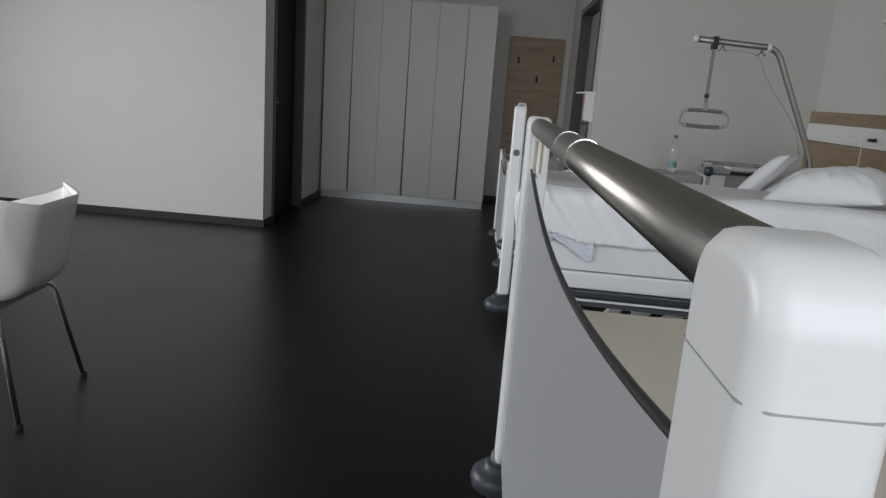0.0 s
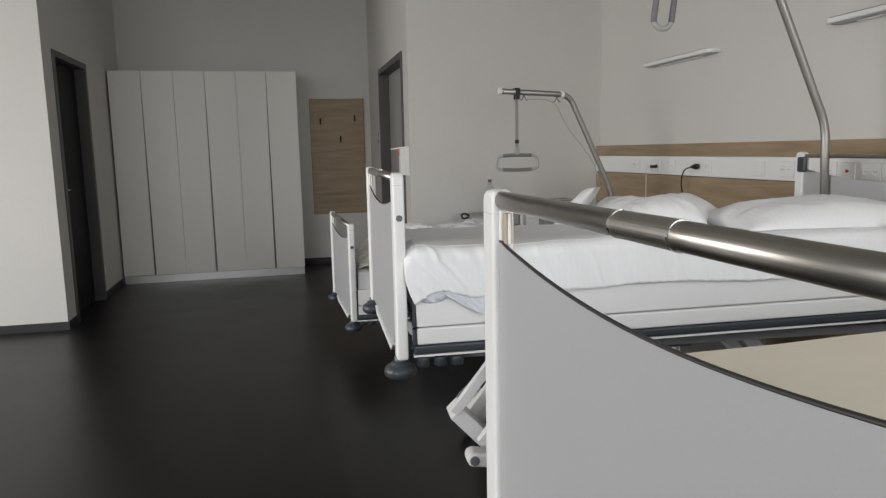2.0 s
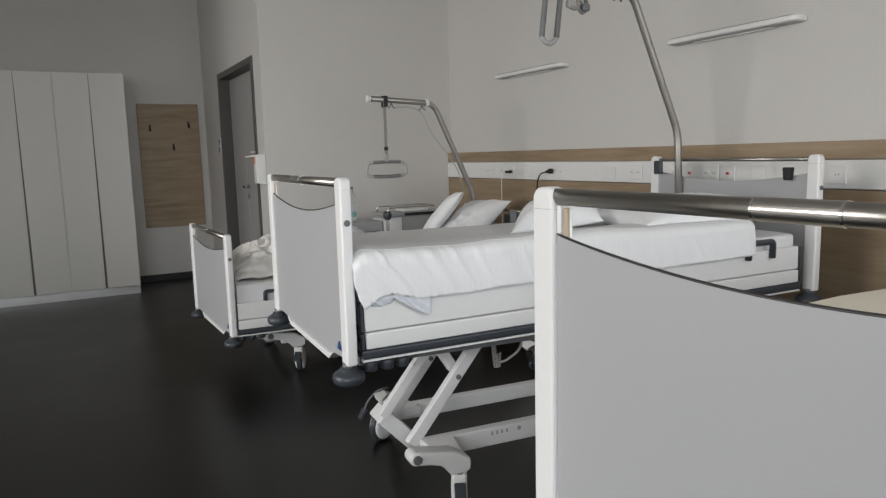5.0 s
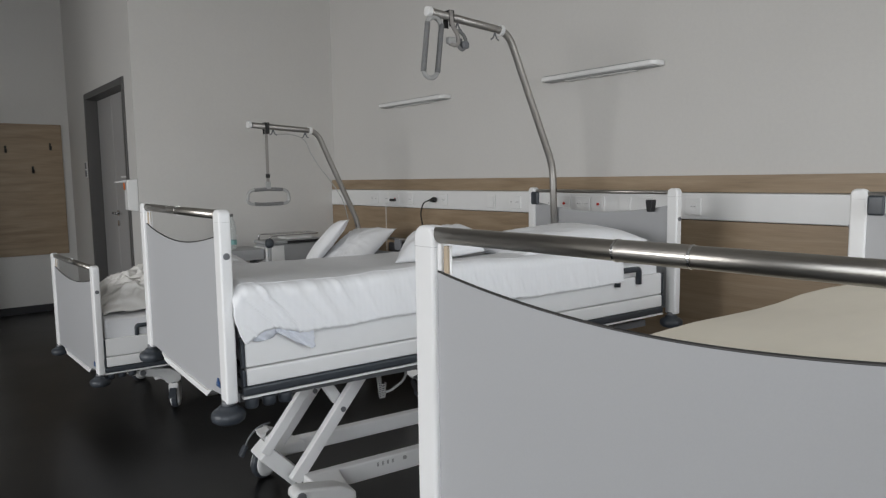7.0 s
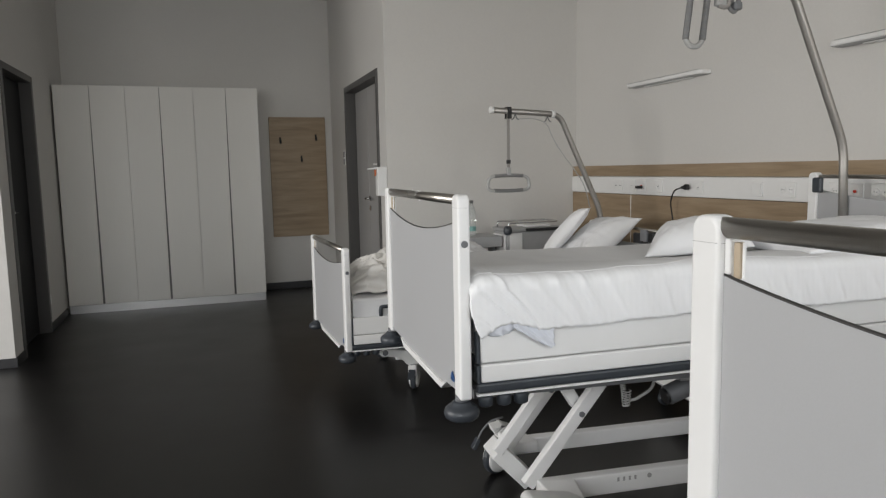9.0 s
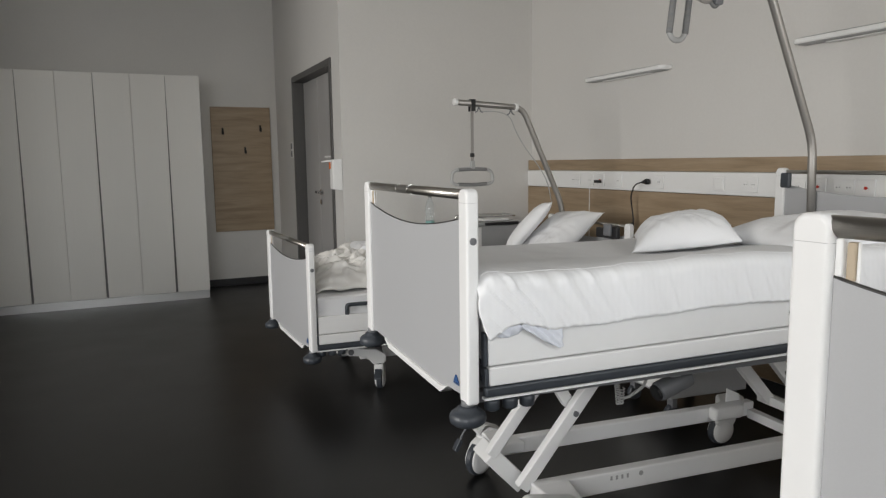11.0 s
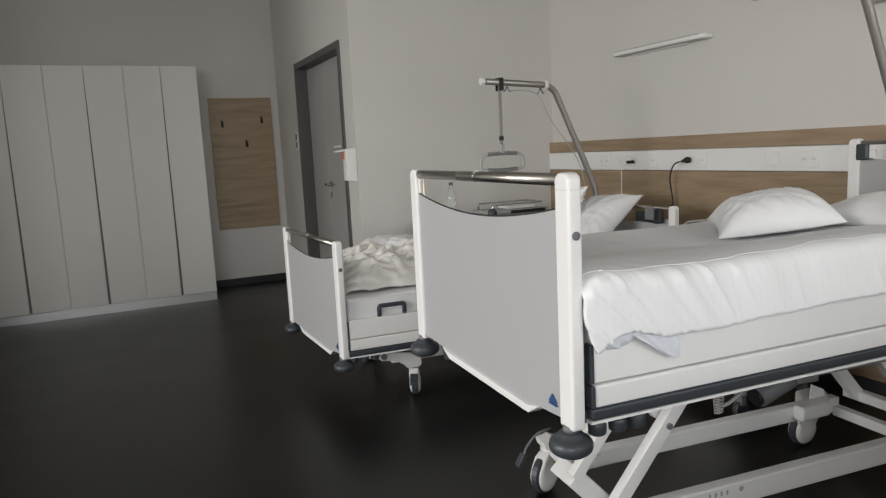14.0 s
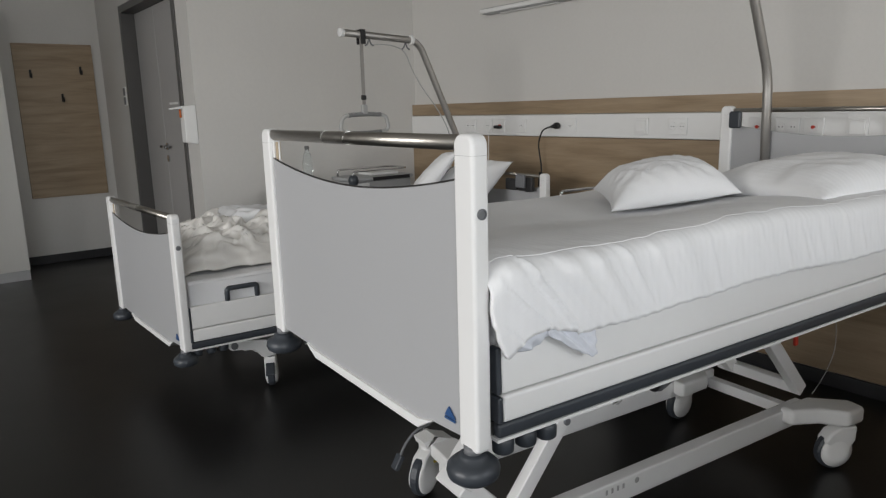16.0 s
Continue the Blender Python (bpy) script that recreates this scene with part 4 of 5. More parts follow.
mattress(B1, "bare mattress in a cream protective cover", Z1 - 0.50, Z1 - 0.293, 3, CREAM)
mattress(B2, "white mattress under the bed linen", Z2 - 0.48, Z2 - 0.305, 5, MATTRESS)
mattress(B3, "white mattress with a fitted sheet", Z3 - 0.48, Z3 - 0.285, 9, PILLOW)


def cover_point(u, s, u0, z, drop, seed, wrinkle, lift=0.02, fall=0.048):
    # where a cover lies that runs over the mattress and hangs over both long edges; s is the way across it
    flat, r = W, 0.034
    over = max(0.0, -s, s - flat)
    v = min(max(s, 0.0), flat)
    inside = min(v, flat - v)
    zz = z
    if inside < r and over == 0.0:
        zz = z - r + math.sqrt(max(r * r - (r - inside) ** 2, 0))
    if over > 0:
        zz = z - r - over
    sway = noise.noise(Vector((u * 3.1 + seed, s * 2, seed)))
    side = -1 if s < flat / 2 else 1
    hang = min(over / max(drop, 1e-6), 1.0)
    # creases fan out from the foot corner and fade along the bed
    near = max(0.0, 1 - u / 0.62)
    d = u - (over + max(0.0, 0.10 - inside)) * (0.45 + 0.75 * near)
    ridge = noise.noise(Vector((d * 6.5 + seed, 0.3 * s, seed + 2)))
    sharp = max(0.0, 1 - 6.5 * abs(noise.noise(Vector((d * 11 + seed, s * 0.45, seed + 11)))))
    fine = max(0.0, 1 - 7.0 * abs(noise.noise(Vector((d * 17 + seed, s * 0.8, seed + 17)))))
    pleat = max(0.0, 1 - 5.0 * abs(noise.noise(Vector(((u - 0.3 * over) * 15 + seed, s * 0.4, seed + 21)))))
    fold = wrinkle * (0.22 * ridge + (0.06 + 0.62 * near) * sharp + 0.30 * near * fine) * min(1.0, 0.15 + (u - u0) / 0.08)
    fold += wrinkle * 0.22 * pleat * (1 - near) * (0.15 + 0.85 * hang)
    if over > 0:
        vv = v + side * (0.014 + hang * 0.008 + fold * (1.0 - 0.3 * hang))
    else:
        vv = v + side * (0.014 + fold) * max(0.0, 1 - inside / 0.04)
    zz += lift * noise.noise(Vector((u * 1.8 + seed, v * 2.1, seed))) + max(0.0, 1 - inside / 0.11) * fold * 0.30
    zz += wrinkle * 0.12 * noise.noise(Vector((u * 9 + seed, v * 7, seed + 4)))
    zz -= 0.03 * max(0.0, 1 - (u - u0) / 0.05) ** 2 * (1 - hang)
    slope = min(1.0, max(0.0, v - 0.05) / 0.5)
    zz -= fall * slope * slope * (3 - 2 * slope)
    hem = (0.006 * noise.noise(Vector((u * 3 + seed, 7.7, side))) + 0.0013 * math.sin(u * 150 + 14 * sway) * hang ** 4) * hang
    hem += 0.026 * hang * max(0.0, 1 - abs(u - 0.13) / 0.09) ** 0.8 - 0.006 * hang + 0.012 * u * hang
    hem -= 0.014 * hang * max(0.0, 1 - (u - u0) / 0.09)
    tuck = 0.030 * hang ** 2 * max(0.0, 1 - (u - u0) / 0.06)
    return Vector((u + tuck, vv, zz + hem))


def duvet(u0, u1, z, drop, seed, wrinkle, nu=120, nv=80):
    bm = bmesh.new()
    grid = []
    for i in range(nu + 1):
        u = u0 + (u1 - u0) * i / nu
        grid.append([bm.verts.new(cover_point(u, -drop + (W + 2 * drop) * j / nv, u0, z, drop, seed, wrinkle)) for j in range(nv + 1)])
    for i in range(nu):
        for j in range(nv):
            bm.faces.new((grid[i][j], grid[i + 1][j], grid[i + 1][j + 1], grid[i][j + 1]))
    bmesh.ops.recalc_face_normals(bm, faces=bm.faces)
    return bm


def pillow_mesh(a, b, h, seed, n=56, belly=0.45):
    bm = bmesh.new()
    tops, bots = [], []
    for i in range(n + 1):
        rt, rb = [], []
        for j in range(n + 1):
            p, q = 2 * i / n - 1, 2 * j / n - 1
            # sides drawn in between the corners
            x = a * p * (1 - 0.09 * (1 - abs(q) ** 2.2) * abs(p) ** 3)
            y = b * q * (1 - 0.09 * (1 - abs(p) ** 2.2) * abs(q) ** 3)
            f = (max(0.0, 1 - abs(p) ** 2.8) * max(0.0, 1 - abs(q) ** 2.8)) ** 0.60
            r = min(1.0, math.hypot(p, q))
            ang = math.atan2(q, p)
            pull = 1 - 2.4 * abs(noise.noise(Vector((math.cos(ang) * 4.5 + seed, math.sin(ang) * 4.5, r * 0.8 + seed))))
            crease = 1 - 3.0 * abs(noise.noise(Vector((p * 2.6 + q * 1.7 + seed, q * 2.2 - p * 0.8, seed + 7))))
            k = noise.noise(Vector((p * 1.9 + seed, q * 1.9, seed))) * 0.14 + 0.085 * pull * r ** 1.5 + 0.065 * max(-0.6, crease) + noise.noise(Vector((p * 9 + seed, q * 9, 3))) * 0.02
            z = 1.10 * h * f * (1 + 0.75 * k - 0.05)
            rt.append(bm.verts.new((x, y, z)))
            rb.append(rt[-1] if i in (0, n) or j in (0, n) else bm.verts.new((x, y, -belly * z)))
        tops.append(rt)
        bots.append(rb)
    for i in range(n):
        for j in range(n):
            bm.faces.new((tops[i][j], tops[i + 1][j], tops[i + 1][j + 1], tops[i][j + 1]))
            bm.faces.new((bots[i][j], bots[i][j + 1], bots[i + 1][j + 1], bots[i + 1][j]))
    bmesh.ops.recalc_face_normals(bm, faces=bm.faces)
    return bm


ZT2 = Z2 - 0.225
dv = thing_at("duvet", B2, "white striped duvet spread flat over the raised bed", "duvet", duvet(0.010, 1.64, ZT2, 0.118, 2.0, 0.024, nu=380, nv=150), LINEN, smooth=True, solid=0.012)
seam = []
for i in range(220):
    u = 0.03 + 1.59 * i / 219
    gather = 0.010 * noise.noise(Vector((u * 6, 1.0, 3.0))) + 0.005 * noise.noise(Vector((u * 22, 5.0, 3.0)))
    seam.append(cover_point(u, 0.030 + gather, 0.010, ZT2, 0.118, 2.0, 0.024) + Vector((0, 0, -0.0003)))
part("seam", tube(seam, 0.0014, 6), LINEN, dv, "piped seam along the edge", smooth=True)


def pillow(m, label, a, b, h, seed, mat=None, belly=0.45):
    ob = part("pillow", pillow_mesh(a, b, h, seed, belly=belly), mat or PILLOW, None, "", smooth=True)
    ob.matrix_basis = m
    return tagged(ob, label, "pillow", "pillows on the beds")


pillow(pose(1.147, 0.45, 0.978, 4.4, -7.4, -41), "plump white pillow lying across the raised bed", 0.193, 0.179, 0.096, 1.0, None, 0.22)
pillow(pose(1.55, 0.14, 0.996, -1, -1.5, -8.5), "flatter white striped pillow near the headboard", 0.34, 0.235, 0.076, 4.0, LINEN, 0.7)


def hanging_corner():
    # a sheet corner pulled out under the duvet: a crumpled roll, then a flap that ends in a point
    bm = bmesh.new()

    def cloth(u0, u1, top, low, v, n, k, seed, swell):
        grid = []
        for i in range(n + 1):
            a = i / n
            row = []
            for j in range(k + 1):
                c = j / k
                u = u0 + (u1 - u0) * a
                zl = low(a)
                z = top + (zl - top) * c
                d = (u * 0.8 + z * 0.9) * 34
                e = (u * 0.9 - z * 0.5) * 20
                ridge = 1 - 2.6 * abs(noise.noise(Vector((d + seed, e * 0.22, seed))))
                cross = 1 - 2.6 * abs(noise.noise(Vector((e * 1.3 + seed, d * 0.3, seed + 4))))
                out = swell * math.sin(math.pi * min(1.0, 0.15 + 0.85 * c)) + (0.0095 * ridge + 0.0065 * cross) * (0.15 + 0.85 * c)
                row.append(bm.verts.new((u + 0.004 * ridge * c, v - out, z + 0.003 * cross * c)))
            grid.append(row)
        for i in range(n):
            for j in range(k):
                bm.faces.new((grid[i][j], grid[i + 1][j], grid[i + 1][j + 1], grid[i][j + 1]))
    cloth(0.056, 0.176, 0.862, lambda a: 0.824 - 0.009 * math.sin(math.pi * min(1.0, a * 1.5)) + 0.022 * max(0.0, a - 0.55) / 0.45, 0.003, 44, 22, 1.3, 0.013)
    cloth(0.128, 0.252, 0.868, lambda a: 0.842 - 0.076 * a ** 0.9 + 0.010 * max(0.0, a - 0.93) / 0.07, -0.006, 40, 26, 5.1, 0.005)
    return bm


thing_at("bed_sheet", B2, "pale bluish sheet corner hanging below the duvet", "sheet", hanging_corner(), SHEET, smooth=True, solid=0.002)


# low bed: duvet pushed into a heap, two propped pillows
def heap(u0, u1, v0, v1, z, h, seed, n=64, crumple=1.0):
    bm = bmesh.new()
    g = []
    for i in range(n + 1):
        row = []
        for j in range(n + 1):
            p, q = i / n, j / n
            u, v = u0 + (u1 - u0) * p, v0 + (v1 - v0) * q
            e = min(1, min(p, 1 - p) * 5) * min(1, min(q, 1 - q) * 7)
            e = e ** 0.75
            big = noise.noise(Vector((u * 3.5 + seed, v * 3.5, seed)))
            warp = 0.5 * noise.noise(Vector((u * 3, v * 3, seed + 1)))
            mid = 1 - 2.4 * abs(noise.noise(Vector((u * 5.5 + warp + seed, v * 5.5 - warp, seed + 3))))
            fine = max(-0.5, 1 - 3.5 * abs(noise.noise(Vector((u * 12 + v * 8 + 3 * warp + seed, v * 13 - u * 5 + 2 * warp, seed + 5)))))
            zz = z + h * e * (0.66 + 0.30 * big + crumple * (0.22 * mid + 0.18 * fine))
            wob = 0.03 * noise.noise(Vector((u * 6, v * 6, seed + 9))) + crumple * 0.022 * noise.noise(Vector((u * 14, zz * 20 + v * 14, seed + 13)))
            row.append(bm.verts.new((u + wob, v + wob * 0.7, zz)))
        g.append(row)
    for i in range(n):
        for j in range(n):
            bm.faces.new((g[i][j], g[i + 1][j], g[i + 1][j + 1], g[i][j + 1]))
    return bm


ZT3 = Z3 - 0.275
thing_at("duvet", B3, "rumpled cream duvet heaped on the low bed", "duvet", heap(0.05, 1.0, 0.125, 0.88, ZT3 + 0.004, 0.160, 4.0, 120), RUMPLED, smooth=True, solid=0.015)
thing_at("blanket", B3, "folded off-white blanket at the far edge of the low bed", "blanket", heap(0.22, 1.2, 0.46, 0.93, ZT3 + 0.01, 0.235, 8.0, 64, 0.25), PILLOW, smooth=True, solid=0.015)
pillow(pose(1.783, 2.267, 0.762, -6.4, -34, 10.9), "white pillow propped against the head of the low bed", 0.285, 0.217, 0.105, 6.0)
pillow(pose(1.616, 2.349, 0.831, -4, -49.4, -31), "white striped pillow standing askew against another", 0.24, 0.129, 0.065, 8.0, LINEN)
pillow(pose(1.62, 2.10, ZT3 + 0.045, 0, -4, 20), "small white pillow lying flat on the low bed", 0.20, 0.16, 0.060, 11.0)
hs = thing("bed_remote_holder", pose(1.975, 1.86, ZT3 + 0.245), "dark grey control unit hung at the low bed's head", "remote control")
part("body", boxes((-0.03, 0.0, -0.01, 0.10, -0.05, 0.030), (-0.025, 0.0, 0.115, 0.21, -0.05, 0.015)), BLACK, hs, bevel=0.008)
part("clip", boxes((-0.05, -0.0305, 0.03, 0.10, -0.03, 0.045)), MID_PL, hs, bevel=0.006)
br = thing("mattress_bracket", B3, "dark grey mattress retaining handle at the bed edge", "bracket")
part("handle", tube(bend([(0.205, 0.020, Z3 - 0.395), (0.205, 0.020, Z3 - 0.338), (0.335, 0.020, Z3 - 0.338), (0.335, 0.020, Z3 - 0.395)], 0.012, 4), 0.0112, 8), DARK_PL, br, smooth=True)
br2 = thing("mattress_bracket", B2, "dark grey mattress retaining handle at the bed edge", "bracket")
part("handle", tube(bend([(1.62, -0.005, Z2 - 0.385), (1.62, -0.005, Z2 - 0.32), (1.75, -0.005, Z2 - 0.32), (1.75, -0.005, Z2 - 0.385)], 0.012, 4), 0.013, 8), DARK_PL, br2, smooth=True)


# ---- trapeze poles ----
def trapeze(y, end, elbow, low, foot_z, sag, looped, label):
    t = thing("trapeze_pole", pose(0, y, 0), label, "patient lift")
    path = bend([(end[0], 0, end[1]), (elbow[0], 0, elbow[1]), (low[0], 0, low[1]), (low[0] + 0.03, 0, foot_z)], 0.07, 8)
    part("pole", tube(path, 0.0185, 14), STEEL_DARK, t, "satin steel tube", smooth=True)
    part("end_cap", rods(((end[0] - 0.012, 0, end[1]), (end[0] + 0.012, 0, end[1]), 0.0225)), WHITE_PL, t, "white end cap", bevel=0.003)
    ex, ez = elbow[0] - 0.05, elbow[1] + (end[1] - elbow[1]) * 0.05 / max(0.05, elbow[0] - end[0])
    part("collar", rods(((ex - 0.010, 0, ez), (ex + 0.010, 0, ez), 0.027)), WHITE_PL, t, "white stop collar", bevel=0.003)
    for k in (0.34, 0.82):
        x = end[0] + (elbow[0] - end[0]) * k
        z = end[1] + (elbow[1] - end[1]) * k
        part("cord_hook", tube(bend([(x, 0, z - 0.017), (x - 0.012, 0, z - 0.045), (x - 0.026, 0, z - 0.052)], 0.01, 4), 0.004, 6), MID_PL, t, smooth=True)
        part("cord_hook", tube(bend([(x, 0, z - 0.017), (x + 0.012, 0, z - 0.045), (x + 0.026, 0, z - 0.052)], 0.01, 4), 0.004, 6), MID_PL, t, smooth=True)
    hx = end[0] + 0.115
    hz = end[1] + (elbow[1] - end[1]) * 0.2
    part("strap_loop", boxes((hx - 0.014, hx + 0.014, -0.024, -0.0195, hz - 0.05, hz + 0.02), (hx - 0.014, hx + 0.014, 0.0195, 0.024, hz - 0.05, hz + 0.02),
                             (hx - 0.014, hx + 0.014, -0.024, 0.024, hz + 0.0195, hz + 0.024)), BLACK, t, "black webbing loop")

    def ring(cx, cz, w, h, tilt=0.0):
        pts = []
        for k in range(40):
            a = 2 * math.pi * k / 40
            ca, sa = math.cos(a), math.sin(a)
            px = w * math.copysign(abs(ca) ** 0.55, ca)
            pz = h * math.copysign(abs(sa) ** 0.55, sa)
            px *= 1 - 0.06 * (pz / h)
            c, s = math.cos(tilt), math.sin(tilt)
            pts.append((cx + c * px - s * pz, 0, cz + s * px + c * pz))
        return pts
    if not looped:
        gz = sag
        part("strap", boxes((hx - 0.010, hx + 0.010, -0.002, 0.002, gz + 0.085, hz - 0.018)), STRAP, t, "grey webbing strap")
        part("strap_buckle", boxes((hx - 0.013, hx + 0.013, -0.008, 0.008, gz + 0.125, gz + 0.150)), BLACK, t, "black buckle", 0.003)
        part("strap_socket", boxes((hx - 0.015, hx + 0.015, -0.012, 0.012, gz + 0.050, gz + 0.10)), GRIP_LIGHT, t, bevel=0.004)
        g = part("handle", tube(ring(hx, gz, 0.145, 0.052), 0.0105, 10, True), GRIP_LIGHT, t, "grey oblong grip", smooth=True)
        for s in (-1, 1):
            part("grip_pad", tube([(hx + 0.10 * k / 10, 0, gz + s * (0.050 - 0.004 * (k / 10) ** 2)) for k in range(-10, 11)], 0.0122, 8), GRIP, g, "dark ribbed pad", smooth=True)
        ex, ez = elbow
        pts = bend([(end[0] + 0.17, 0, hz - 0.05), (end[0] + 0.3, 0.0, hz - 0.045), (ex - 0.09, 0, ez - 0.055), (ex - 0.05, 0.004, ez - 0.15), (ex + 0.02, 0.008, ez - 0.25),
                    (ex + 0.12, 0.012, ez - 0.36), (ex + 0.21, 0.02, ez - 0.48), (ex + 0.25, 0.03, ez - 0.62)], 0.08, 6)
        part("cord", tube(pts, 0.003, 6), GRIP_LIGHT, t, "thin grey call cord", smooth=True)
    else:
        # the grip hangs on edge, hooked up by its strap
        cx, cz, half, rad = hx - 0.098, hz - 0.150, 0.095, 0.040
        loop = [(cx + rad * math.cos(a) + 0.012 * (1 if math.sin(a) > 0 else -1), 0, cz + rad * math.sin(a) + half * (1 if math.sin(a) > 0 else -1)) for a in [2 * math.pi * (k + 0.5) / 28 for k in range(28)]]
        g = part("handle", tube(loop, 0.0112, 10, True), GRIP_LIGHT, t, "grey oblong grip hung up on edge", smooth=True)
        for s in (-1, 1):
            part("grip_pad", tube([(cx + s * rad * 1.0 + 0.014 * k / 8, -0.0025, cz + half * 1.15 * k / 8) for k in range(-8, 9)], 0.0122 + 0.0004, 8), GRIP, g, "dark ribbed pad", smooth=True)
            for k in range(-7, 8, 2):
                x, z = cx + s * rad + 0.014 * k / 8, cz + half * 1.15 * k / 8
                part("grip_rib", rods(((x - 0.0004, -0.0025, z - 0.0022), (x + 0.0004, -0.0025, z + 0.0022), 0.0131, None, 10)), MID_PL, g)
        part("strap", tube(bend([(hx - 0.006, -0.022, hz + 0.02), (hx - 0.002, -0.028, hz - 0.05), (hx + 0.035, -0.026, hz - 0.085), (hx + 0.030, -0.024, hz - 0.135), (hx - 0.012, -0.02, hz - 0.125)], 0.025, 5), 0.010, 8), STRAP, t, "rolled grey strap", smooth=True)
        part("strap", tube(bend([(hx + 0.010, -0.026, hz - 0.06), (hx + 0.060, -0.030, hz - 0.075), (hx + 0.085, -0.028, hz - 0.115), (hx + 0.060, -0.026, hz - 0.155), (hx + 0.030, -0.024, hz - 0.130), (hx + 0.052, -0.022, hz - 0.100)], 0.02, 5), 0.008, 8), GRIP, t, "twisted dark strap", smooth=True)
        part("strap_buckle", boxes((hx + 0.052, hx + 0.090, -0.042, -0.012, hz - 0.142, hz - 0.108)), MID_PL, t, "grey buckle", 0.008)
        part("strap_socket", boxes((hx - 0.022, hx + 0.022, -0.030, -0.002, hz - 0.128, hz - 0.096)), GRIP_LIGHT, t, bevel=0.006)
    return t


trapeze(2.362, (1.088, 1.653), (1.572, 1.628), (1.885, 0.983), 0.32, 1.187, False, "steel bed trapeze with a grip hanging on a strap")
trapeze(0.576, (1.195, 2.038), (1.685, 2.003), (2.008, 1.350), 0.66, 1.8, True, "steel bed trapeze with its grip hooked up")


# ---- bedside cabinets ----
def bedside_cabinet(m, tray, label):
    c = thing("bedside_cabinet", m, label, "cabinet", "bedside cabinets")
    e = 0.25 if tray else 0.42      # depth
    part("body", boxes((0, 0.46, 0, e, 0.12, 0.80)), GREY_PAINT, c, bevel=0.008)
    part("cabinet_top", boxes((-0.012, 0.472, -0.012, e + 0.012, 0.802, 0.826)), GREY_PAINT, c, bevel=0.006)
    d = part("drawer", boxes((-0.018, -0.001, 0.012, e - 0.012, 0.62, 0.78)), WHITE_PL, c, bevel=0.004)
    part("handle", boxes((-0.034, -0.0185, e / 2 - 0.07, e / 2 + 0.07, 0.72, 0.735)), MID_PL, d, bevel=0.004)
    d = part("door", boxes((-0.018, -0.001, 0.012, e - 0.012, 0.14, 0.61)), WHITE_PL, c, bevel=0.004)
    part("handle", boxes((-0.034, -0.0185, e / 2 - 0.07, e / 2 + 0.07, 0.565, 0.58)), MID_PL, d, bevel=0.004)
    part("gallery_rail", tube(bend([(0.02, 0.02, 0.826), (0.02, 0.02, 0.868), (0.44, 0.02, 0.868), (0.44, e - 0.02, 0.868), (0.02, e - 0.02, 0.868), (0.02, e - 0.02, 0.826)], 0.03, 5), 0.007, 8), CHROME, c, "chrome gallery rail", smooth=True)
    if not tray:
        # no recess is cut: a black panel paints the compartment's shaded inside
        part("open_compartment", boxes((0.14, 0.43, -0.004, -0.0005, 0.60, 0.785)), BLACK, c, "black panel for a shaded side compartment", 0.001)
    if tray:
        part("side_strip", boxes((0.02, 0.125, -0.006, -0.0005, 0.14, 0.79)), WHITE_PL, c, "pale vertical side strip", 0.002)
    part("bumper", lathe([(0.0, -0.034), (0.018, -0.034), (0.030, -0.022), (0.034, 0.0), (0.030, 0.022), (0.018, 0.034), (0.0, 0.034)], (-0.005, -0.022, 0.815), 20), DARK_PL, c, "dark grey round corner bumper", smooth=True)
    part("drawer_edge", boxes((0.15, 0.44, -0.0175, -0.0125, 0.802, 0.824)), BLACK, c, "black edge strip")
    for u in (0.05, 0.41):
        for v in (0.05, e - 0.05):
            w = part("caster", lathe([(0.0, -0.016), (0.035, -0.016), (0.04, -0.008), (0.04, 0.008), (0.035, 0.016), (0.0, 0.016)], (u, v, 0.04), 18, "y"), DARK_PL, c, "grey caster", smooth=False)
            part("fork", boxes((u - 0.015, u + 0.015, v - 0.022, v + 0.022, 0.062, 0.12)), MID_PL, w, bevel=0.004)
    if tray:
        t = part("tray", boxes((-0.44, -0.03, 0.02, 0.34, 0.690, 0.772)), GREY_PAINT, c, "grey fold-out tray", 0.006)
        k = part("tray_clip", tube(bend([(-0.43, 0.03, 0.775), (-0.465, 0.02, 0.800), (-0.50, 0.015, 0.785), (-0.485, 0.01, 0.755), (-0.44, 0.012, 0.768)], 0.02, 4), 0.007, 8), BLACK, t, "black clip at the tray's end", smooth=True)
        part("tray_arm", boxes((-0.06, -0.022, 0.16, 0.24, 0.60, 0.6895)), MID_PL, t)
    return c


bedside_cabinet(pose(1.485, 3.02, 0), True, "grey bedside cabinet with a fold-out tray beside the low bed")
bedside_cabinet(pose(1.53, 0.905, 0, 0, 0, -6), False, "grey bedside cabinet standing between two beds")

bt = thing("water_bottle", pose(1.275, 3.22, 0.772), "clear plastic water bottle with a teal label", "bottle")
part("bottle", lathe([(0.0, 0.0005), (0.030, 0.0005), (0.034, 0.01), (0.034, 0.07), (0.031, 0.09), (0.034, 0.11), (0.034, 0.165), (0.026, 0.205), (0.014, 0.235), (0.0125, 0.25), (0.0, 0.25)], n=24), PET, bt, smooth=True)
part("label", lathe([(0.0347, 0.035), (0.0347, 0.068), (0.0344, 0.0685), (0.0344, 0.0345)], n=24), TEAL, bt, "teal and white paper label")
part("cap", rods(((0, 0, 0.2505), (0, 0, 0.27), 0.0145)), INK, bt, "dark screw cap")
# one plain block added for the small white items on the cabinet top
ph = thing("bedside_items", pose(1.76, 3.12, 0.827), "small pale items on the bedside cabinet", "tray items")
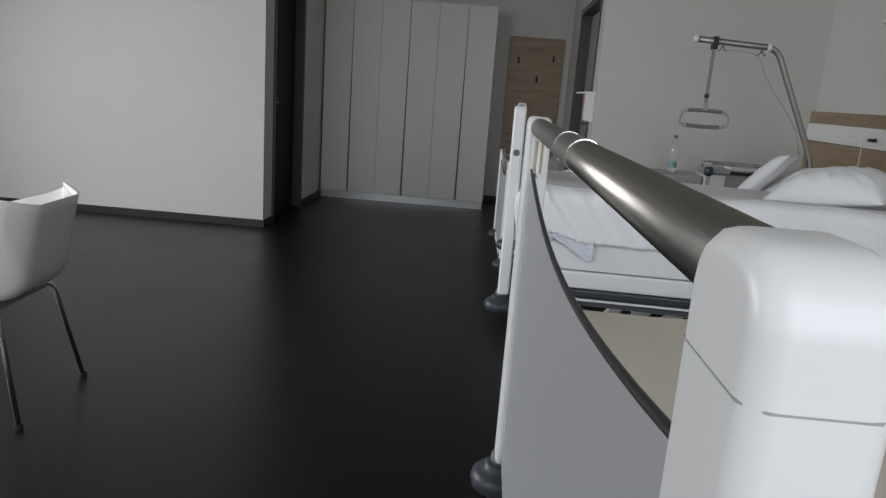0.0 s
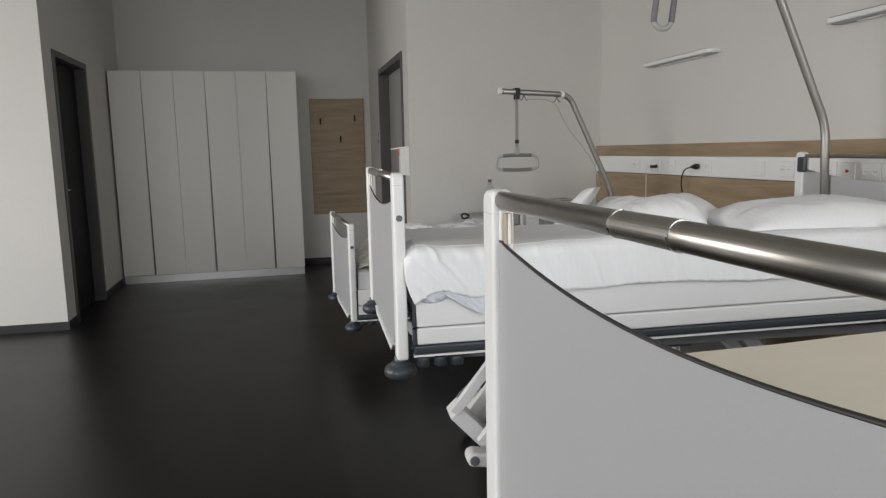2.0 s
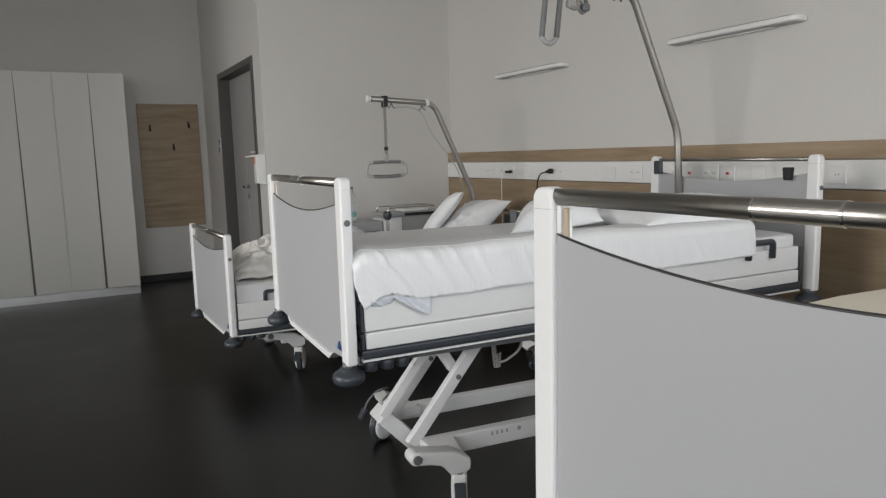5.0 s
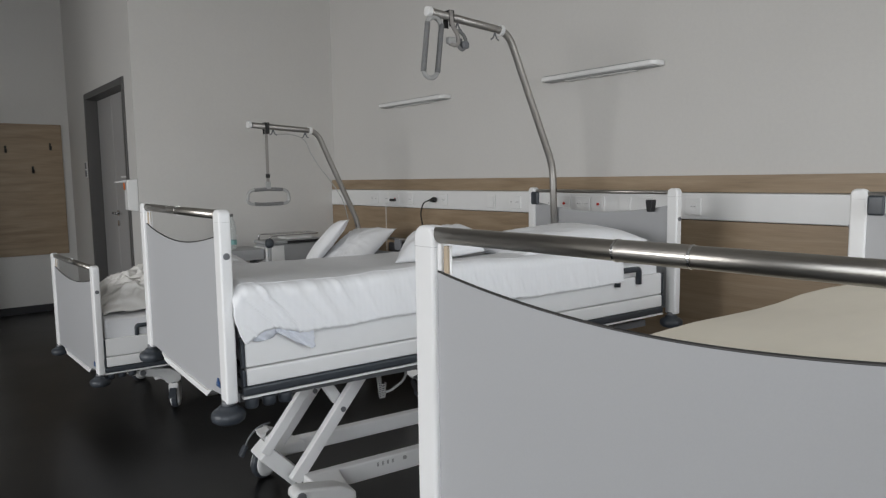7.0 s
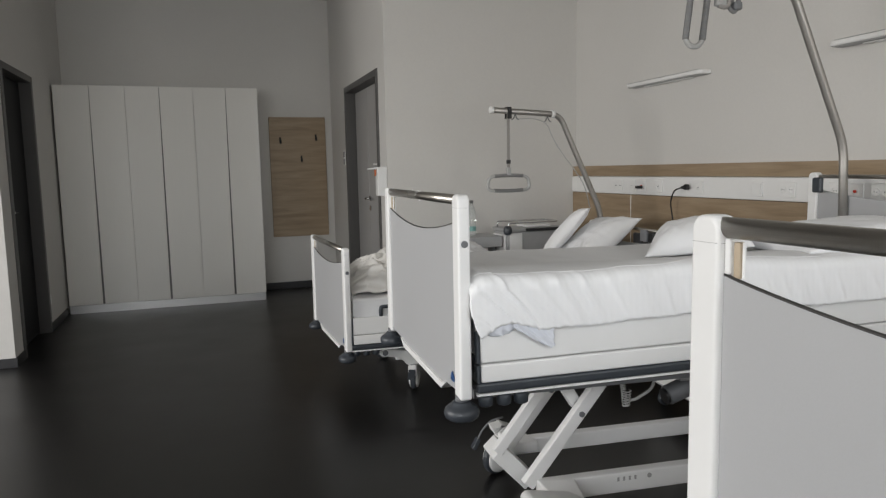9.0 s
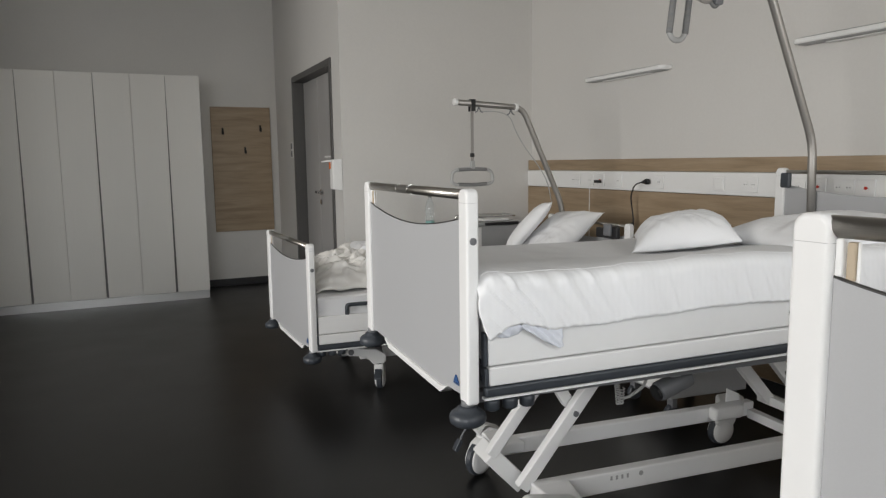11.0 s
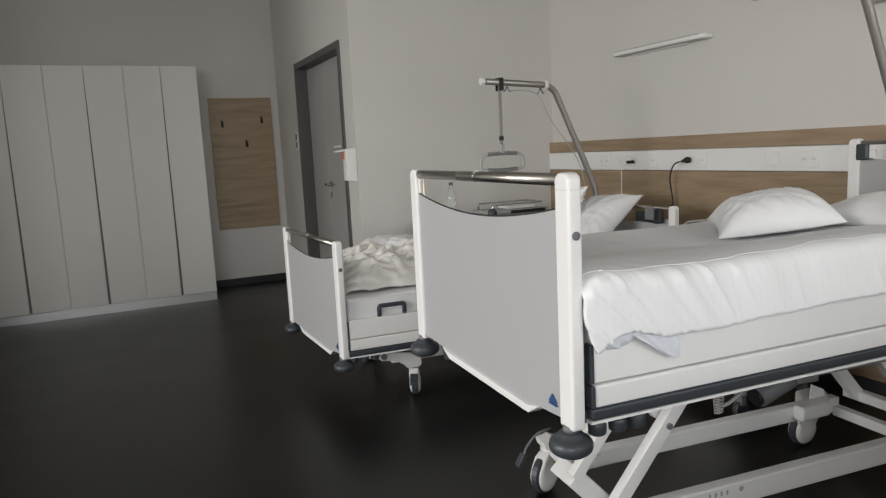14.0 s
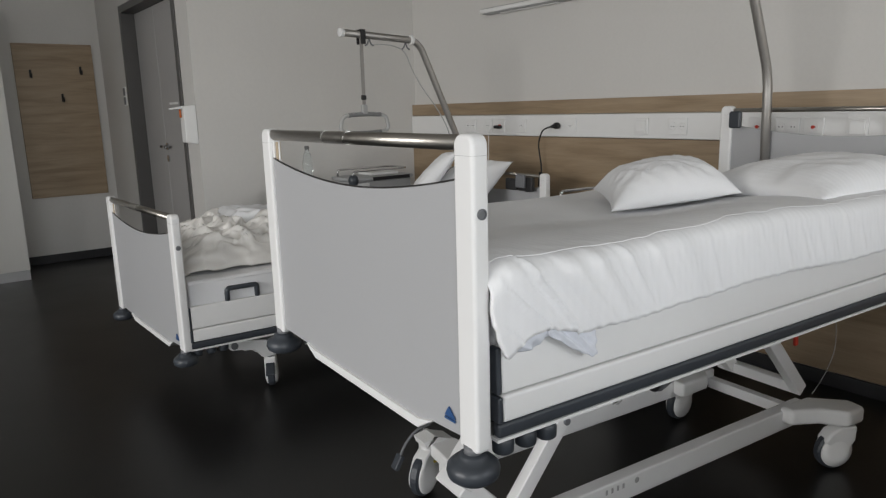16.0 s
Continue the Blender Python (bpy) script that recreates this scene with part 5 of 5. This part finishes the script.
part("tray_body", boxes((-0.10, 0.12, -0.05, 0.12, 0.0005, 0.02)), WHITE_PL, ph, bevel=0.006)


# ---- chair ----
def chair():
    c = thing("chair", pose(-1.872, 0.195, 0, 0, 0, 5), "pale plastic shell armchair on slim chrome legs", "chair")
    bm = bmesh.new()
    rows = []
    n, k = 22, 18
    for i in range(n + 1):
        a = i / n
        row = []
        for j in range(k + 1):
            q = 2 * j / k - 1
            # the shell runs from the seat's front edge back and up to the backrest
            if a < 0.5:
                s = a / 0.5
                x = -0.26 + 0.40 * s
                z = 0.455 - 0.035 * math.sin(math.pi * min(1, s * 1.1)) + 0.0
            else:
                s = (a - 0.5) / 0.5
                ang = min(1.0, s / 0.45) * radians(78)
                r = 0.12
                x = 0.14 + r * math.sin(ang) + max(0.0, s - 0.45) * 0.10
                z = 0.452 - 0.030 + r * (1 - math.cos(ang)) + max(0.0, s - 0.45) * 0.46
            half = 0.235 - 0.02 * a
            y = half * q
            side = max(0.0, abs(q) - 0.55) / 0.45
            z += side ** 1.6 * max(0.0, 0.625 + 0.30 * (x + 0.26) - z) * min(1.0, max(0.0, a - 0.06) / 0.16)
            x -= 0.10 * side ** 1.8 * max(0.0, (a - 0.5) * 2) 
            row.append(bm.verts.new((x, y, z)))
        rows.append(row)
    for i in range(n):
        for j in range(k):
            bm.faces.new((rows[i][j], rows[i + 1][j], rows[i + 1][j + 1], rows[i][j + 1]))
    bmesh.ops.recalc_face_normals(bm, faces=bm.faces)
    part("shell", bm, CHAIR_PL, c, smooth=True, solid=0.007)
    for sx in (-1, 1):
        for sy in (-1, 1):
            top = (0.02 + sx * 0.12, sy * 0.13, 0.418)
            l = part("leg", tube(bend([top, (0.02 + sx * 0.15, sy * 0.175, 0.405), (0.02 + sx * 0.225, sy * 0.222, 0.012)], 0.02, 4), 0.009, 10), CHROME, c, "chrome leg", smooth=True)
            part("foot_glide", rods(((0.02 + sx * 0.224, sy * 0.221, 0.02), (0.02 + sx * 0.226, sy * 0.223, 0.0), 0.014)), BLACK, l, "black foot glide")
    part("under_frame", boxes((-0.13, 0.17, -0.14, 0.14, 0.404, 0.412)), MID_PL, c)
    return c


chair()
